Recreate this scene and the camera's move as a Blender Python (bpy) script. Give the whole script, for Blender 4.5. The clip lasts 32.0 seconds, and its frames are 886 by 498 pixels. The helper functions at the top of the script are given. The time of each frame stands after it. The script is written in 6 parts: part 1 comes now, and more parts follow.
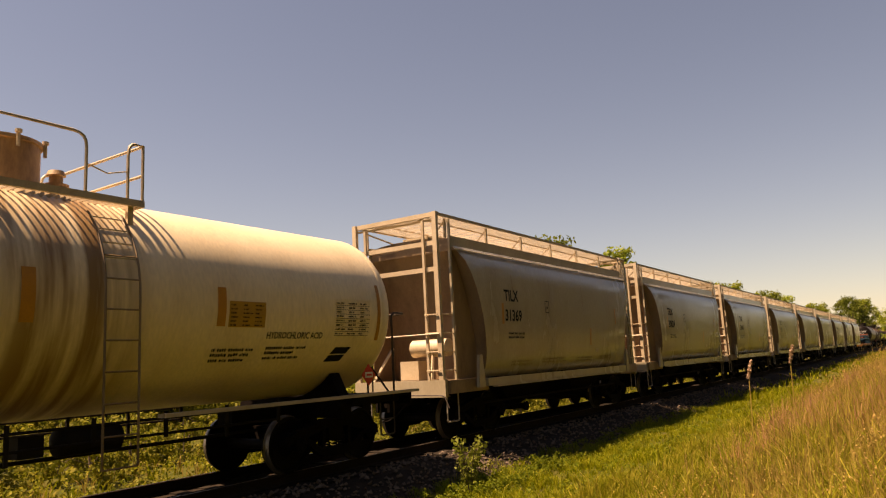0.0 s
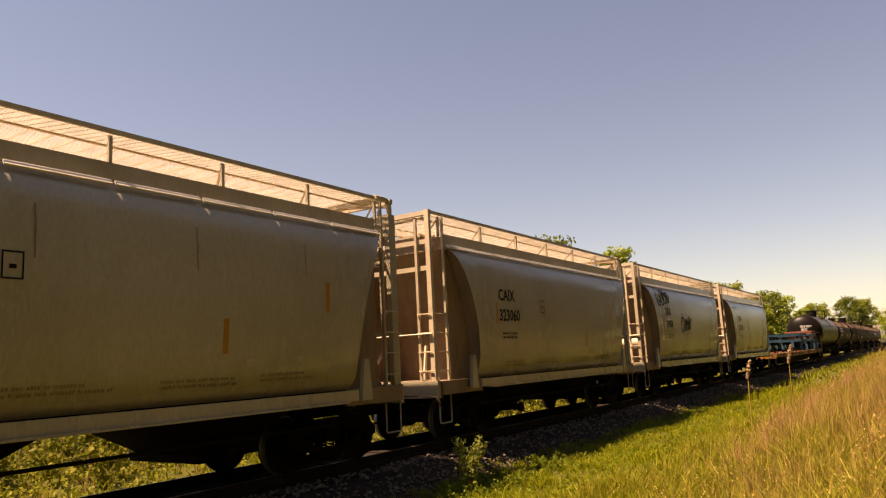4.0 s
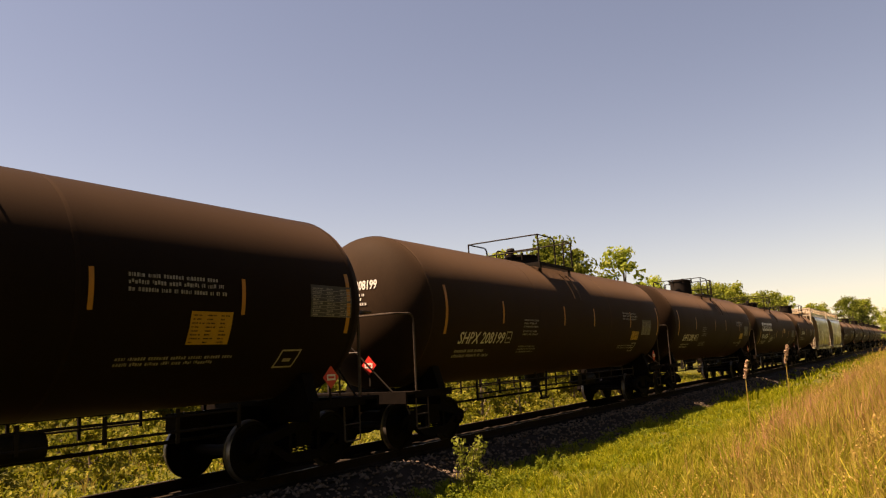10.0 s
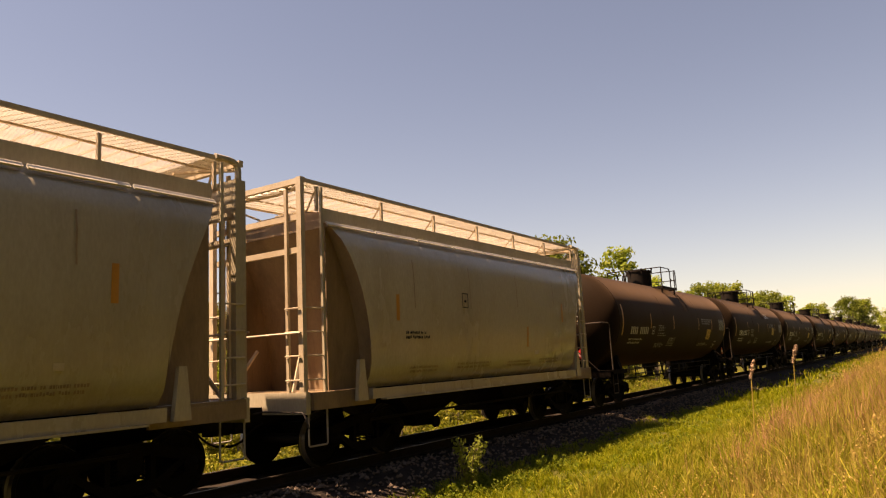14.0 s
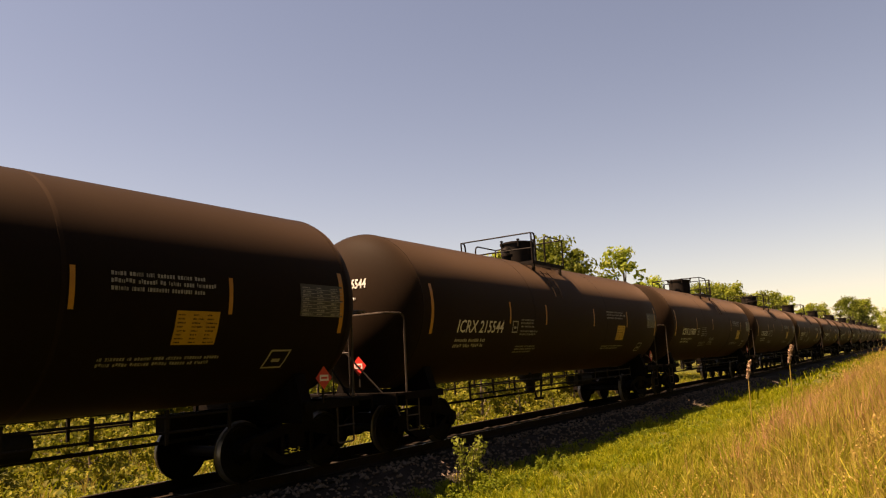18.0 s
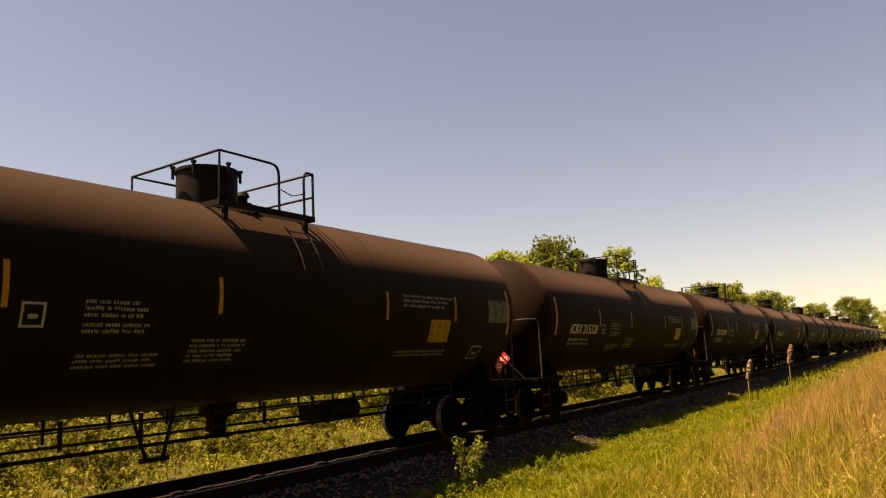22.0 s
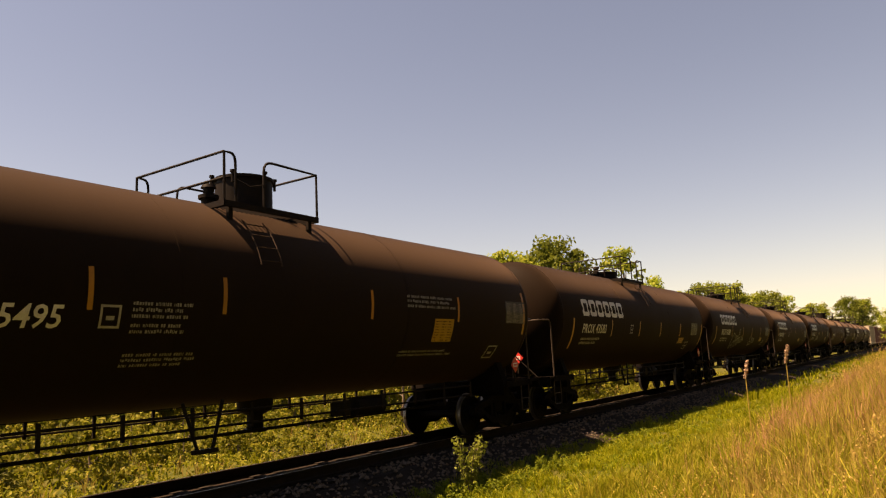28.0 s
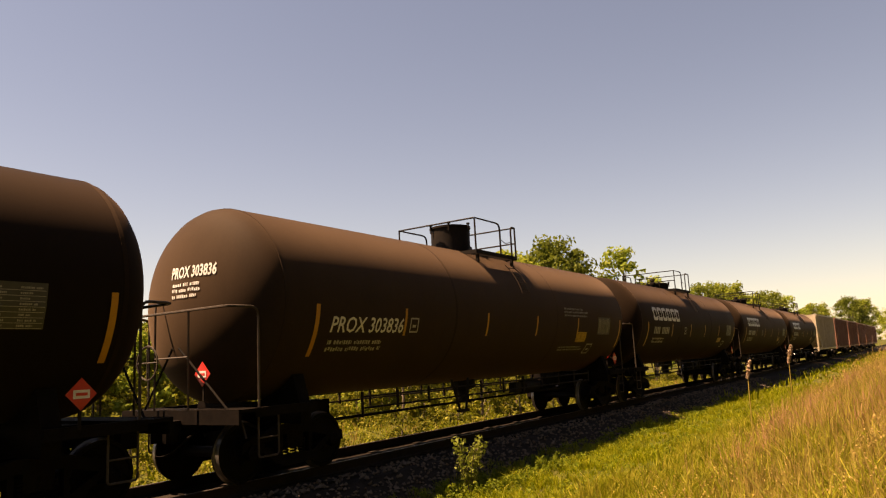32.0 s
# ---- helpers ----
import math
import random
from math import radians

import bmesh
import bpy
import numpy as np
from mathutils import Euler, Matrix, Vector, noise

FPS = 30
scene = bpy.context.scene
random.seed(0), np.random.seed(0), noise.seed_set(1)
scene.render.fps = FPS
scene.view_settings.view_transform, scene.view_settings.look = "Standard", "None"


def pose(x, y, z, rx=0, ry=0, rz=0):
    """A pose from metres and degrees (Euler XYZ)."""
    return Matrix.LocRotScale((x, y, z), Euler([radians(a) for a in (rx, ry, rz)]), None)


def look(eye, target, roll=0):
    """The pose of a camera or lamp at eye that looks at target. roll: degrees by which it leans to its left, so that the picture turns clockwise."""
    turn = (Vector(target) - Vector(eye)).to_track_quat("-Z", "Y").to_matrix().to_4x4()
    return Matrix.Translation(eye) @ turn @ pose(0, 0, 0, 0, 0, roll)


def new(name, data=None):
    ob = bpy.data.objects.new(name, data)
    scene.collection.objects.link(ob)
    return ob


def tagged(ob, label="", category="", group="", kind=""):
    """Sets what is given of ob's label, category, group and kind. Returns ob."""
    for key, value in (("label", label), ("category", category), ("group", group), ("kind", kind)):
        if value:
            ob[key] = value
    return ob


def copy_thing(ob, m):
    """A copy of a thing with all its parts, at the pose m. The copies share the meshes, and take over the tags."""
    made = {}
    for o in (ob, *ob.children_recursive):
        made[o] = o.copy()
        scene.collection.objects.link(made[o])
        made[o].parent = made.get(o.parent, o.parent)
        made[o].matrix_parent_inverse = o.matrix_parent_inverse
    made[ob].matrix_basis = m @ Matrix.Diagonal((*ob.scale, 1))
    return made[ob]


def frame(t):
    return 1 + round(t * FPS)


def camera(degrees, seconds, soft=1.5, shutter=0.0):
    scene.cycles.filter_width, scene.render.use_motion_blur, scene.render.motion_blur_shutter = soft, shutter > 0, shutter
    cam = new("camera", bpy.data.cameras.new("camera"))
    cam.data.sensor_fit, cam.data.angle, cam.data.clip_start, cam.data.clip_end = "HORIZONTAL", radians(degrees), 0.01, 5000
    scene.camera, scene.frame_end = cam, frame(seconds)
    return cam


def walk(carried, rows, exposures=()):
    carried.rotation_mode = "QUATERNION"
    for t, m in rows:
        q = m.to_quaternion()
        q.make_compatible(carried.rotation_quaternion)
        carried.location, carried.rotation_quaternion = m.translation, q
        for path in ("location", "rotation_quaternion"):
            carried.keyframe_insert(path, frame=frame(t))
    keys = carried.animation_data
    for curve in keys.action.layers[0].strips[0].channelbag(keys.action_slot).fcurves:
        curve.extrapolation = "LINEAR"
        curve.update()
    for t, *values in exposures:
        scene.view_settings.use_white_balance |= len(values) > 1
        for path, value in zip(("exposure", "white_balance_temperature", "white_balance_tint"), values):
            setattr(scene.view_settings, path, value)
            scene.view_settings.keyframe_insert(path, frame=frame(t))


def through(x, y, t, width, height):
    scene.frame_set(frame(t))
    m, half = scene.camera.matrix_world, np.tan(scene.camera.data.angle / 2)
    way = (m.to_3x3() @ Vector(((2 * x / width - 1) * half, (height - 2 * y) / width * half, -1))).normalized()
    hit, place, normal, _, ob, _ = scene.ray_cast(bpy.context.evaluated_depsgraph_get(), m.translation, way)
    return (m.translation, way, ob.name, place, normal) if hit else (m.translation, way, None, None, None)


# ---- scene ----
# Plan: the track runs along y, its centre line at x = -TRACK; rail top is z = 0.
# The camera stands still; the train runs towards -y.
TRACK = 9.75
SPEED = 19.87
CLIP = 32.0
EYE_Z = 1.67

cam = camera(64.0, CLIP, 1.2)
STAND = pose(0, 0, EYE_Z, 0, 0, 0) @ Matrix((
    (0.82797236, 0.13058473, 0.54535254, 0),
    (0.55838231, -0.10235915, -0.82324468, 0),
    (-0.05168136, 0.98613905, -0.15766675, 0),
    (0, 0, 0, 1)))
walk(cam, [(0.0, STAND), (CLIP, STAND)], [(0.0, 1.2, 10900, 30), (1.0, 1.24, 10800, 30), (3.0, 1.47, 10500, 30), (5.0, 1.48, 10200, 30), (7.0, 1.42, 9850, 30),
                                      (9.0, 1.48, 10200, 30), (13.0, 1.5, 10400, 30), (20.0, 1.5, 10700, 30), (25.0, 1.52, 11000, 30), (CLIP, 1.53, 11300, 30)])

# ---- light: a clear midday sky, the sun high behind the train ----
SUN_TO = Vector((-0.40, -0.33, 1.0)).normalized()
world = bpy.data.worlds.new("sky")
scene.world = world
world.use_nodes = True
wn = world.node_tree.nodes
sky = wn.new("ShaderNodeTexSky")
sky.sky_type = 'NISHITA'
sky.sun_disc = False
sky.sun_elevation = math.asin(SUN_TO.z)
sky.sun_rotation = math.atan2(SUN_TO.x, SUN_TO.y)
sky.altitude = 100
sky.air_density = 1.0
sky.dust_density = 0.35
sky.ozone_density = 3.0
wn["Background"].inputs["Strength"].default_value = 0.057
world.node_tree.links.new(sky.outputs["Color"], wn["Background"].inputs["Color"])
sun_data = bpy.data.lights.new("sun", 'SUN')
sun_data.energy = 5.0
sun_data.angle = radians(0.53)
sun_data.color = (1.0, 0.93, 0.8)
sun = new("sun", sun_data)
sun.matrix_world = look(SUN_TO * 50, (0, 0, 0))


# ---- materials ----
def shader(name, base, rough=0.6, metal=0.0, dirt=None, dirt_amount=0.5, scale=3.0, fine=40.0, bump=0.0,
           vary=0.0, streak=1.0, coat=0.0, spec=0.5, dust=0.0):
    """Paint or surface with grain at two scales, dirt stains of a second colour and a slight relief."""
    m = bpy.data.materials.new(name)
    m.use_nodes = True
    n, l = m.node_tree.nodes, m.node_tree.links
    b = n["Principled BSDF"]
    b.inputs["Metallic"].default_value = metal
    b.inputs["Coat Weight"].default_value = coat
    b.inputs["Specular IOR Level"].default_value = spec
    b.inputs["Sheen Weight"].default_value = dust
    b.inputs["Sheen Roughness"].default_value = 0.6
    b.inputs["Sheen Tint"].default_value = (0.6, 0.37, 0.24, 1)
    co = n.new("ShaderNodeTexCoord")
    mp = n.new("ShaderNodeMapping")
    mp.inputs["Scale"].default_value = (1, 1, 1 / streak)
    l.new(co.outputs["Object"], mp.inputs["Vector"])
    big = n.new("ShaderNodeTexNoise")
    big.inputs["Scale"].default_value = scale
    big.inputs["Detail"].default_value = 6
    big.inputs["Roughness"].default_value = 0.65
    l.new(mp.outputs["Vector"], big.inputs["Vector"])
    small = n.new("ShaderNodeTexNoise")
    small.inputs["Scale"].default_value = fine
    small.inputs["Detail"].default_value = 4
    l.new(mp.outputs["Vector"], small.inputs["Vector"])
    ramp = n.new("ShaderNodeMapRange")
    ramp.inputs["From Min"].default_value = 0.42
    ramp.inputs["From Max"].default_value = 0.7
    l.new(big.outputs["Fac"], ramp.inputs["Value"])
    amount = n.new("ShaderNodeMath")
    amount.operation = 'MULTIPLY'
    amount.inputs[1].default_value = dirt_amount
    l.new(ramp.outputs["Result"], amount.inputs[0])
    mix = n.new("ShaderNodeMix")
    mix.data_type = 'RGBA'
    mix.inputs["A"].default_value = (*base, 1)
    mix.inputs["B"].default_value = (*(dirt or [c * 0.6 for c in base]), 1)
    l.new(amount.outputs["Value"], mix.inputs["Factor"])
    grain = n.new("ShaderNodeMapRange")
    grain.inputs["To Min"].default_value = 0.82
    grain.inputs["To Max"].default_value = 1.18
    l.new(small.outputs["Fac"], grain.inputs["Value"])
    hsv = n.new("ShaderNodeHueSaturation")
    l.new(mix.outputs["Result"], hsv.inputs["Color"])
    last = grain.outputs["Result"]
    if vary:
        info = n.new("ShaderNodeObjectInfo")
        rnd = n.new("ShaderNodeMapRange")
        rnd.inputs["To Min"].default_value = 1 - vary
        rnd.inputs["To Max"].default_value = 1 + vary
        l.new(info.outputs["Random"], rnd.inputs["Value"])
        times = n.new("ShaderNodeMath")
        times.operation = 'MULTIPLY'
        l.new(last, times.inputs[0])
        l.new(rnd.outputs["Result"], times.inputs[1])
        last = times.outputs["Value"]
        if dust:
            film = n.new("ShaderNodeMapRange")
            film.inputs["To Min"].default_value = dust * 0.75
            film.inputs["To Max"].default_value = dust * 1.5
            l.new(info.outputs["Random"], film.inputs["Value"])
            l.new(film.outputs["Result"], b.inputs["Sheen Weight"])
    l.new(last, hsv.inputs["Value"])
    l.new(hsv.outputs["Color"], b.inputs["Base Color"])
    rg = n.new("ShaderNodeMapRange")
    rg.inputs["To Min"].default_value = max(0.02, rough - 0.12)
    rg.inputs["To Max"].default_value = min(1.0, rough + 0.12)
    l.new(big.outputs["Fac"], rg.inputs["Value"])
    l.new(rg.outputs["Result"], b.inputs["Roughness"])
    if bump:
        bp = n.new("ShaderNodeBump")
        bp.inputs["Strength"].default_value = bump
        bp.inputs["Distance"].default_value = 0.02
        l.new(small.outputs["Fac"], bp.inputs["Height"])
        l.new(bp.outputs["Normal"], b.inputs["Normal"])
    return m


def leafy(name, base, other, third, through=0.42, spread=0.35, rough=0.6):
    """Foliage: each leaf its own tint between three greens, letting some light through."""
    m = bpy.data.materials.new(name)
    m.use_nodes = True
    n, l = m.node_tree.nodes, m.node_tree.links
    b = n["Principled BSDF"]
    b.inputs["Roughness"].default_value = rough
    b.inputs["Specular IOR Level"].default_value = 0.1
    geo = n.new("ShaderNodeNewGeometry")
    ramp = n.new("ShaderNodeValToRGB")
    e = ramp.color_ramp.elements
    e[0].color, e[1].color = (*base, 1), (*third, 1)
    e.new(0.55).color = (*other, 1)
    l.new(geo.outputs["Random Per Island"], ramp.inputs["Fac"])
    co = n.new("ShaderNodeTexCoord")
    ns = n.new("ShaderNodeTexNoise")
    ns.inputs["Scale"].default_value = 0.5
    l.new(co.outputs["Object"], ns.inputs["Vector"])
    mr = n.new("ShaderNodeMapRange")
    mr.inputs["To Min"].default_value = 1 - spread
    mr.inputs["To Max"].default_value = 1 + spread
    l.new(ns.outputs["Fac"], mr.inputs["Value"])
    info = n.new("ShaderNodeObjectInfo")
    m2 = n.new("ShaderNodeMapRange")
    m2.inputs["To Min"].default_value = 0.8
    m2.inputs["To Max"].default_value = 1.25
    l.new(info.outputs["Random"], m2.inputs["Value"])
    mm = n.new("ShaderNodeMath")
    mm.operation = 'MULTIPLY'
    l.new(mr.outputs["Result"], mm.inputs[0])
    l.new(m2.outputs["Result"], mm.inputs[1])
    hsv = n.new("ShaderNodeHueSaturation")
    l.new(ramp.outputs["Color"], hsv.inputs["Color"])
    l.new(mm.outputs["Value"], hsv.inputs["Value"])
    l.new(hsv.outputs["Color"], b.inputs["Base Color"])
    tr = n.new("ShaderNodeBsdfTranslucent")
    l.new(hsv.outputs["Color"], tr.inputs["Color"])
    mx = n.new("ShaderNodeMixShader")
    mx.inputs["Fac"].default_value = through
    l.new(b.outputs["BSDF"], mx.inputs[1])
    l.new(tr.outputs["BSDF"], mx.inputs[2])
    l.new(mx.outputs["Shader"], n["Material Output"].inputs["Surface"])
    return m


M_BLACK = shader("black_tank_paint", (0.0085, 0.005, 0.003), 0.62, 0, (0.014, 0.0085, 0.0052), 0.6, 0.7, 30, 0.02, 0.25, 2.0, 0.0, 0.025, 0.125)
M_DUSTY = shader("dusty_brown_tank_paint", (0.022, 0.0135, 0.0085), 0.66, 0, (0.036, 0.0225, 0.014), 0.7, 0.6, 30, 0.02, 0.2, 2.0, 0.0, 0.025, 0.16)
M_GLOSS = shader("glossy_black_paint", (0.004, 0.003, 0.0022), 0.36, 0, (0.008, 0.006, 0.0045), 0.4, 0.8, 30, 0.02, 0.0, 2.0, 0.0, 0.1, 0.05)
M_TREAD = shader("polished_wheel_tread", (0.17, 0.15, 0.135), 0.42, 0.6, (0.08, 0.065, 0.05), 0.4, 5.0, 60)
M_WHITE = shader("aged_cream_tank_paint", (0.82, 0.67, 0.46), 0.42, 0, (0.64, 0.48, 0.30), 0.6, 0.8, 25, 0.03, 0.0, 4.0)
M_SPILL = shader("rust_stained_steel", (0.22, 0.14, 0.07), 0.6, 0, (0.10, 0.06, 0.03), 0.8, 2.5, 30, 0.03, 0.0, 6.0)
M_SLOPE = shader("rust_stained_slope_sheet", (0.27, 0.175, 0.10), 0.6, 0, (0.13, 0.075, 0.04), 0.8, 1.6, 30, 0.03, 0.12, 3.0)
M_MESH = shader("bleached_expanded_steel", (0.60, 0.54, 0.45), 0.6, 0, (0.36, 0.28, 0.2), 0.5, 3.0, 40)
M_GREY = shader("weathered_grey_hopper_paint", (0.43, 0.365, 0.265), 0.25, 0, (0.31, 0.24, 0.15), 0.6, 0.9, 30, 0.02, 0.12, 3.0)
M_PALE = shader("sunbleached_steel_paint", (0.50, 0.40, 0.28), 0.55, 0, (0.27, 0.18, 0.10), 0.5, 2.0, 40, 0.04, 0.1)
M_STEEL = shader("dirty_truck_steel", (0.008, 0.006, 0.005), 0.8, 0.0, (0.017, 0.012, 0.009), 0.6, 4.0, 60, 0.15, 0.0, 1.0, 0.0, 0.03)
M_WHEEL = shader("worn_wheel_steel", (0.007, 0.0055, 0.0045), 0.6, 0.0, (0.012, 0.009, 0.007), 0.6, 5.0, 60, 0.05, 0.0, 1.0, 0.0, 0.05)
M_RAIL = shader("polished_rail_steel", (0.20, 0.17, 0.15), 0.4, 0.8, (0.10, 0.07, 0.05), 0.5, 3.0, 60, 0.03)
M_PIPE = shader("dull_black_pipe_paint", (0.015, 0.012, 0.010), 0.6, 0, (0.03, 0.02, 0.014), 0.5, 5.0, 60, 0.03, 0.0, 1.0, 0.0, 0.05)
M_GRIP = shader("light_grey_grab_iron_paint", (0.38, 0.34, 0.29), 0.5, 0.0, (0.2, 0.15, 0.1), 0.5, 6.0, 60, 0.03)
M_ORANGE = shader("faded_orange_flatcar_paint", (0.30, 0.12, 0.014), 0.7, 0, (0.085, 0.038, 0.014), 1.0, 1.1, 30, 0.05)
M_DECK = shader("rusty_red_deck_steel", (0.15, 0.062, 0.034), 0.85, 0, (0.07, 0.034, 0.022), 0.9, 1.2, 20, 0.1, 0.0, 1.0, 0.0, 0.15)
M_BLUE = shader("dull_blue_rack_paint", (0.028, 0.095, 0.145), 0.6, 0, (0.03, 0.06, 0.075), 0.6, 1.5, 30, 0.03, 0.1, 1.0, 0.0, 0.2)
M_PLANK = shader("red_brown_board_stack", (0.33, 0.10, 0.055), 0.7, 0, (0.2, 0.07, 0.04), 0.6, 3.0, 30, 0.06, 0.15)
M_STRIPE = shader("yellow_reflective_tape", (0.48, 0.20, 0.03), 0.4, 0, (0.32, 0.14, 0.03), 0.4, 6.0, 60, 0.0, 0.1)
M_LETTER = shader("worn_white_lettering", (0.70, 0.68, 0.63), 0.5, 0, (0.35, 0.32, 0.28), 0.45, 5.0, 60)
M_DIM = shader("dusty_white_lettering", (0.36, 0.34, 0.31), 0.55, 0, (0.18, 0.155, 0.13), 0.6, 7.0, 60)
M_FAINT = shader("faded_small_lettering", (0.27, 0.26, 0.245), 0.6, 0, (0.07, 0.055, 0.045), 0.7, 5.0, 60)
M_HANDRAIL = shader("grimy_handrail_paint", (0.062, 0.046, 0.036), 0.6, 0.0, (0.035, 0.025, 0.019), 0.6, 6.0, 60, 0.03, 0.0, 1.0, 0.0, 0.2)
M_LADDER = shader("rusty_ladder_steel", (0.034, 0.021, 0.013), 0.8, 0.0, (0.05, 0.03, 0.018), 0.6, 6.0, 60, 0.03, 0.0, 1.0, 0.0, 0.1)
M_CRUST = shader("spill_crusted_cream_paint", (0.46, 0.29, 0.15), 0.6, 0, (0.11, 0.055, 0.025), 0.9, 2.2, 30, 0.05, 0.0, 3.0)
M_INK = shader("black_lettering", (0.014, 0.012, 0.011), 0.7, 0, (0.04, 0.032, 0.026), 0.4, 6.0, 60, 0.0, 0.0, 1.0, 0.0, 0.05)
M_RED = shader("red_placard", (0.62, 0.035, 0.03), 0.4, 0, (0.45, 0.05, 0.04), 0.4, 8.0, 60)
M_CARD = shader("white_placard_centre", (0.75, 0.7, 0.66), 0.45, 0, (0.5, 0.44, 0.4), 0.4, 8.0, 60)
M_PANEL = shader("printed_data_panel", (0.055, 0.053, 0.048), 0.6, 0, (0.034, 0.03, 0.026), 0.5, 9.0, 60)
M_MARKER = shader("yellow_test_panel", (0.46, 0.24, 0.03), 0.45, 0, (0.30, 0.15, 0.03), 0.5, 6.0, 60)
M_RUST = shader("brown_oxide_hopper_paint", (0.25, 0.105, 0.07), 0.6, 0, (0.15, 0.07, 0.05), 0.6, 1.0, 30, 0.03, 0.15, 3.0)
M_RUSTY = shader("rusty_rail_web", (0.03, 0.021, 0.016), 0.85, 0, (0.018, 0.013, 0.01), 0.6, 4.0, 60, 0.1, 0.0, 1.0, 0.0, 0.06)
M_TIE = shader("creosoted_tie_wood", (0.024, 0.019, 0.015), 0.9, 0, (0.045, 0.035, 0.027), 0.6, 4.0, 50, 0.3, 0.2, 1.0, 0.0, 0.05)
M_BARK = shader("grey_brown_bark", (0.15, 0.11, 0.08), 0.9, 0, (0.08, 0.06, 0.04), 0.6, 4.0, 40, 0.4)
M_POLE = shader("weathered_pole_wood", (0.17, 0.13, 0.10), 0.85, 0, (0.09, 0.07, 0.055), 0.6, 4.0, 50, 0.2)

L_TREE = leafy("tree_leaves", (0.146, 0.188, 0.022), (0.213, 0.248, 0.033), (0.287, 0.289, 0.051))
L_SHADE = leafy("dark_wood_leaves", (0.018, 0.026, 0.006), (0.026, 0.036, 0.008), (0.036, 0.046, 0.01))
L_DARK = leafy("dark_tree_leaves", (0.102, 0.130, 0.020), (0.150, 0.181, 0.027), (0.204, 0.220, 0.040))
L_RUSSET = leafy("russet_grass_heads", (0.32, 0.15, 0.08), (0.42, 0.215, 0.125), (0.33, 0.185, 0.085), 0.35)
L_LIGHT = leafy("young_tree_leaves", (0.180, 0.243, 0.029), (0.240, 0.293, 0.040), (0.306, 0.324, 0.054))
L_WARM = leafy("reddish_spring_leaves", (0.188, 0.163, 0.034), (0.237, 0.194, 0.041), (0.175, 0.188, 0.034))
L_SHRUB = leafy("shrub_leaves", (0.07, 0.085, 0.010), (0.165, 0.165, 0.018), (0.26, 0.22, 0.04), 0.42, 0.5)
L_WEED = leafy("weed_leaves", (0.12, 0.17, 0.014), (0.17, 0.21, 0.02), (0.22, 0.24, 0.03))
L_GRASS = leafy("green_grass_blades", (0.09, 0.115, 0.006), (0.17, 0.185, 0.010), (0.30, 0.27, 0.03), 0.36)
L_SAPLING = leafy("pale_sapling_leaves", (0.15, 0.185, 0.025), (0.21, 0.24, 0.04), (0.27, 0.28, 0.07), 0.4)
L_BANK = leafy("bank_grass_blades", (0.11, 0.13, 0.009), (0.20, 0.19, 0.018), (0.34, 0.27, 0.045), 0.36)
L_STRAW = leafy("dry_golden_grass", (0.27, 0.185, 0.046), (0.40, 0.29, 0.078), (0.33, 0.205, 0.07), 0.32)
L_SEED = leafy("brown_seed_heads", (0.30, 0.19, 0.06), (0.36, 0.24, 0.08), (0.26, 0.16, 0.055), 0.3)
L_REED = leafy("pale_reed_plume", (0.44, 0.29, 0.19), (0.55, 0.38, 0.26), (0.38, 0.25, 0.16), 0.35)


# ---- mesh helpers ----
def box(bm, cx, cy, cz, sx, sy, sz, turn=None):
    m = Matrix.Translation((cx, cy, cz))
    if turn:
        m = m @ turn
    bmesh.ops.create_cube(bm, size=1.0, matrix=m @ Matrix.Diagonal((sx, sy, sz, 1)))


def ring_between(bm, a, b, n):
    for i in range(n):
        bm.faces.new((a[i], a[(i + 1) % n], b[(i + 1) % n], b[i]))


def tube(bm, pts, r, seg=6, closed=False):
    """A round bar swept along points."""
    pts = [Vector(p) for p in pts]
    count = len(pts)
    rings = []
    ref = None
    for i, p in enumerate(pts):
        if closed:
            d = (pts[(i + 1) % count] - pts[i - 1]).normalized()
        else:
            d = (pts[min(i + 1, count - 1)] - pts[max(i - 1, 0)]).normalized()
        if ref is None:
            ref = Vector((0, 0, 1)) if abs(d.z) < 0.9 else Vector((1, 0, 0))
        u = d.cross(ref)
        if u.length < 1e-4:
            u = d.cross(Vector((0.3, 0.9, 0.1)))
        u.normalize()
        w = u.cross(d).normalized()
        ref = w
        rings.append([bm.verts.new(p + (u * math.cos(6.28318 * k / seg) + w * math.sin(6.28318 * k / seg)) * r)
                      for k in range(seg)])
    for a, b in zip(rings, rings[1:]):
        ring_between(bm, a, b, seg)
    if closed:
        ring_between(bm, rings[-1], rings[0], seg)
    else:
        bm.faces.new(rings[0][::-1])
        bm.faces.new(rings[-1])


def arc(p, q, corner, n=4):
    """Points of a rounded corner from p to q."""
    p, q, c = Vector(p), Vector(q), Vector(corner)
    return [p.lerp(c, t).lerp(c.lerp(q, t), t) for t in [i / n for i in range(n + 1)]]


def bent(points, r):
    """A polyline with its inner corners rounded to about r."""
    pts = [Vector(p) for p in points]
    out = [pts[0]]
    for a, c, b in zip(pts, pts[1:], pts[2:]):
        ra = min(r, (a - c).length * 0.45)
        rb = min(r, (b - c).length * 0.45)
        out += arc(c + (a - c).normalized() * ra, c + (b - c).normalized() * rb, c)
    return out + [pts[-1]]


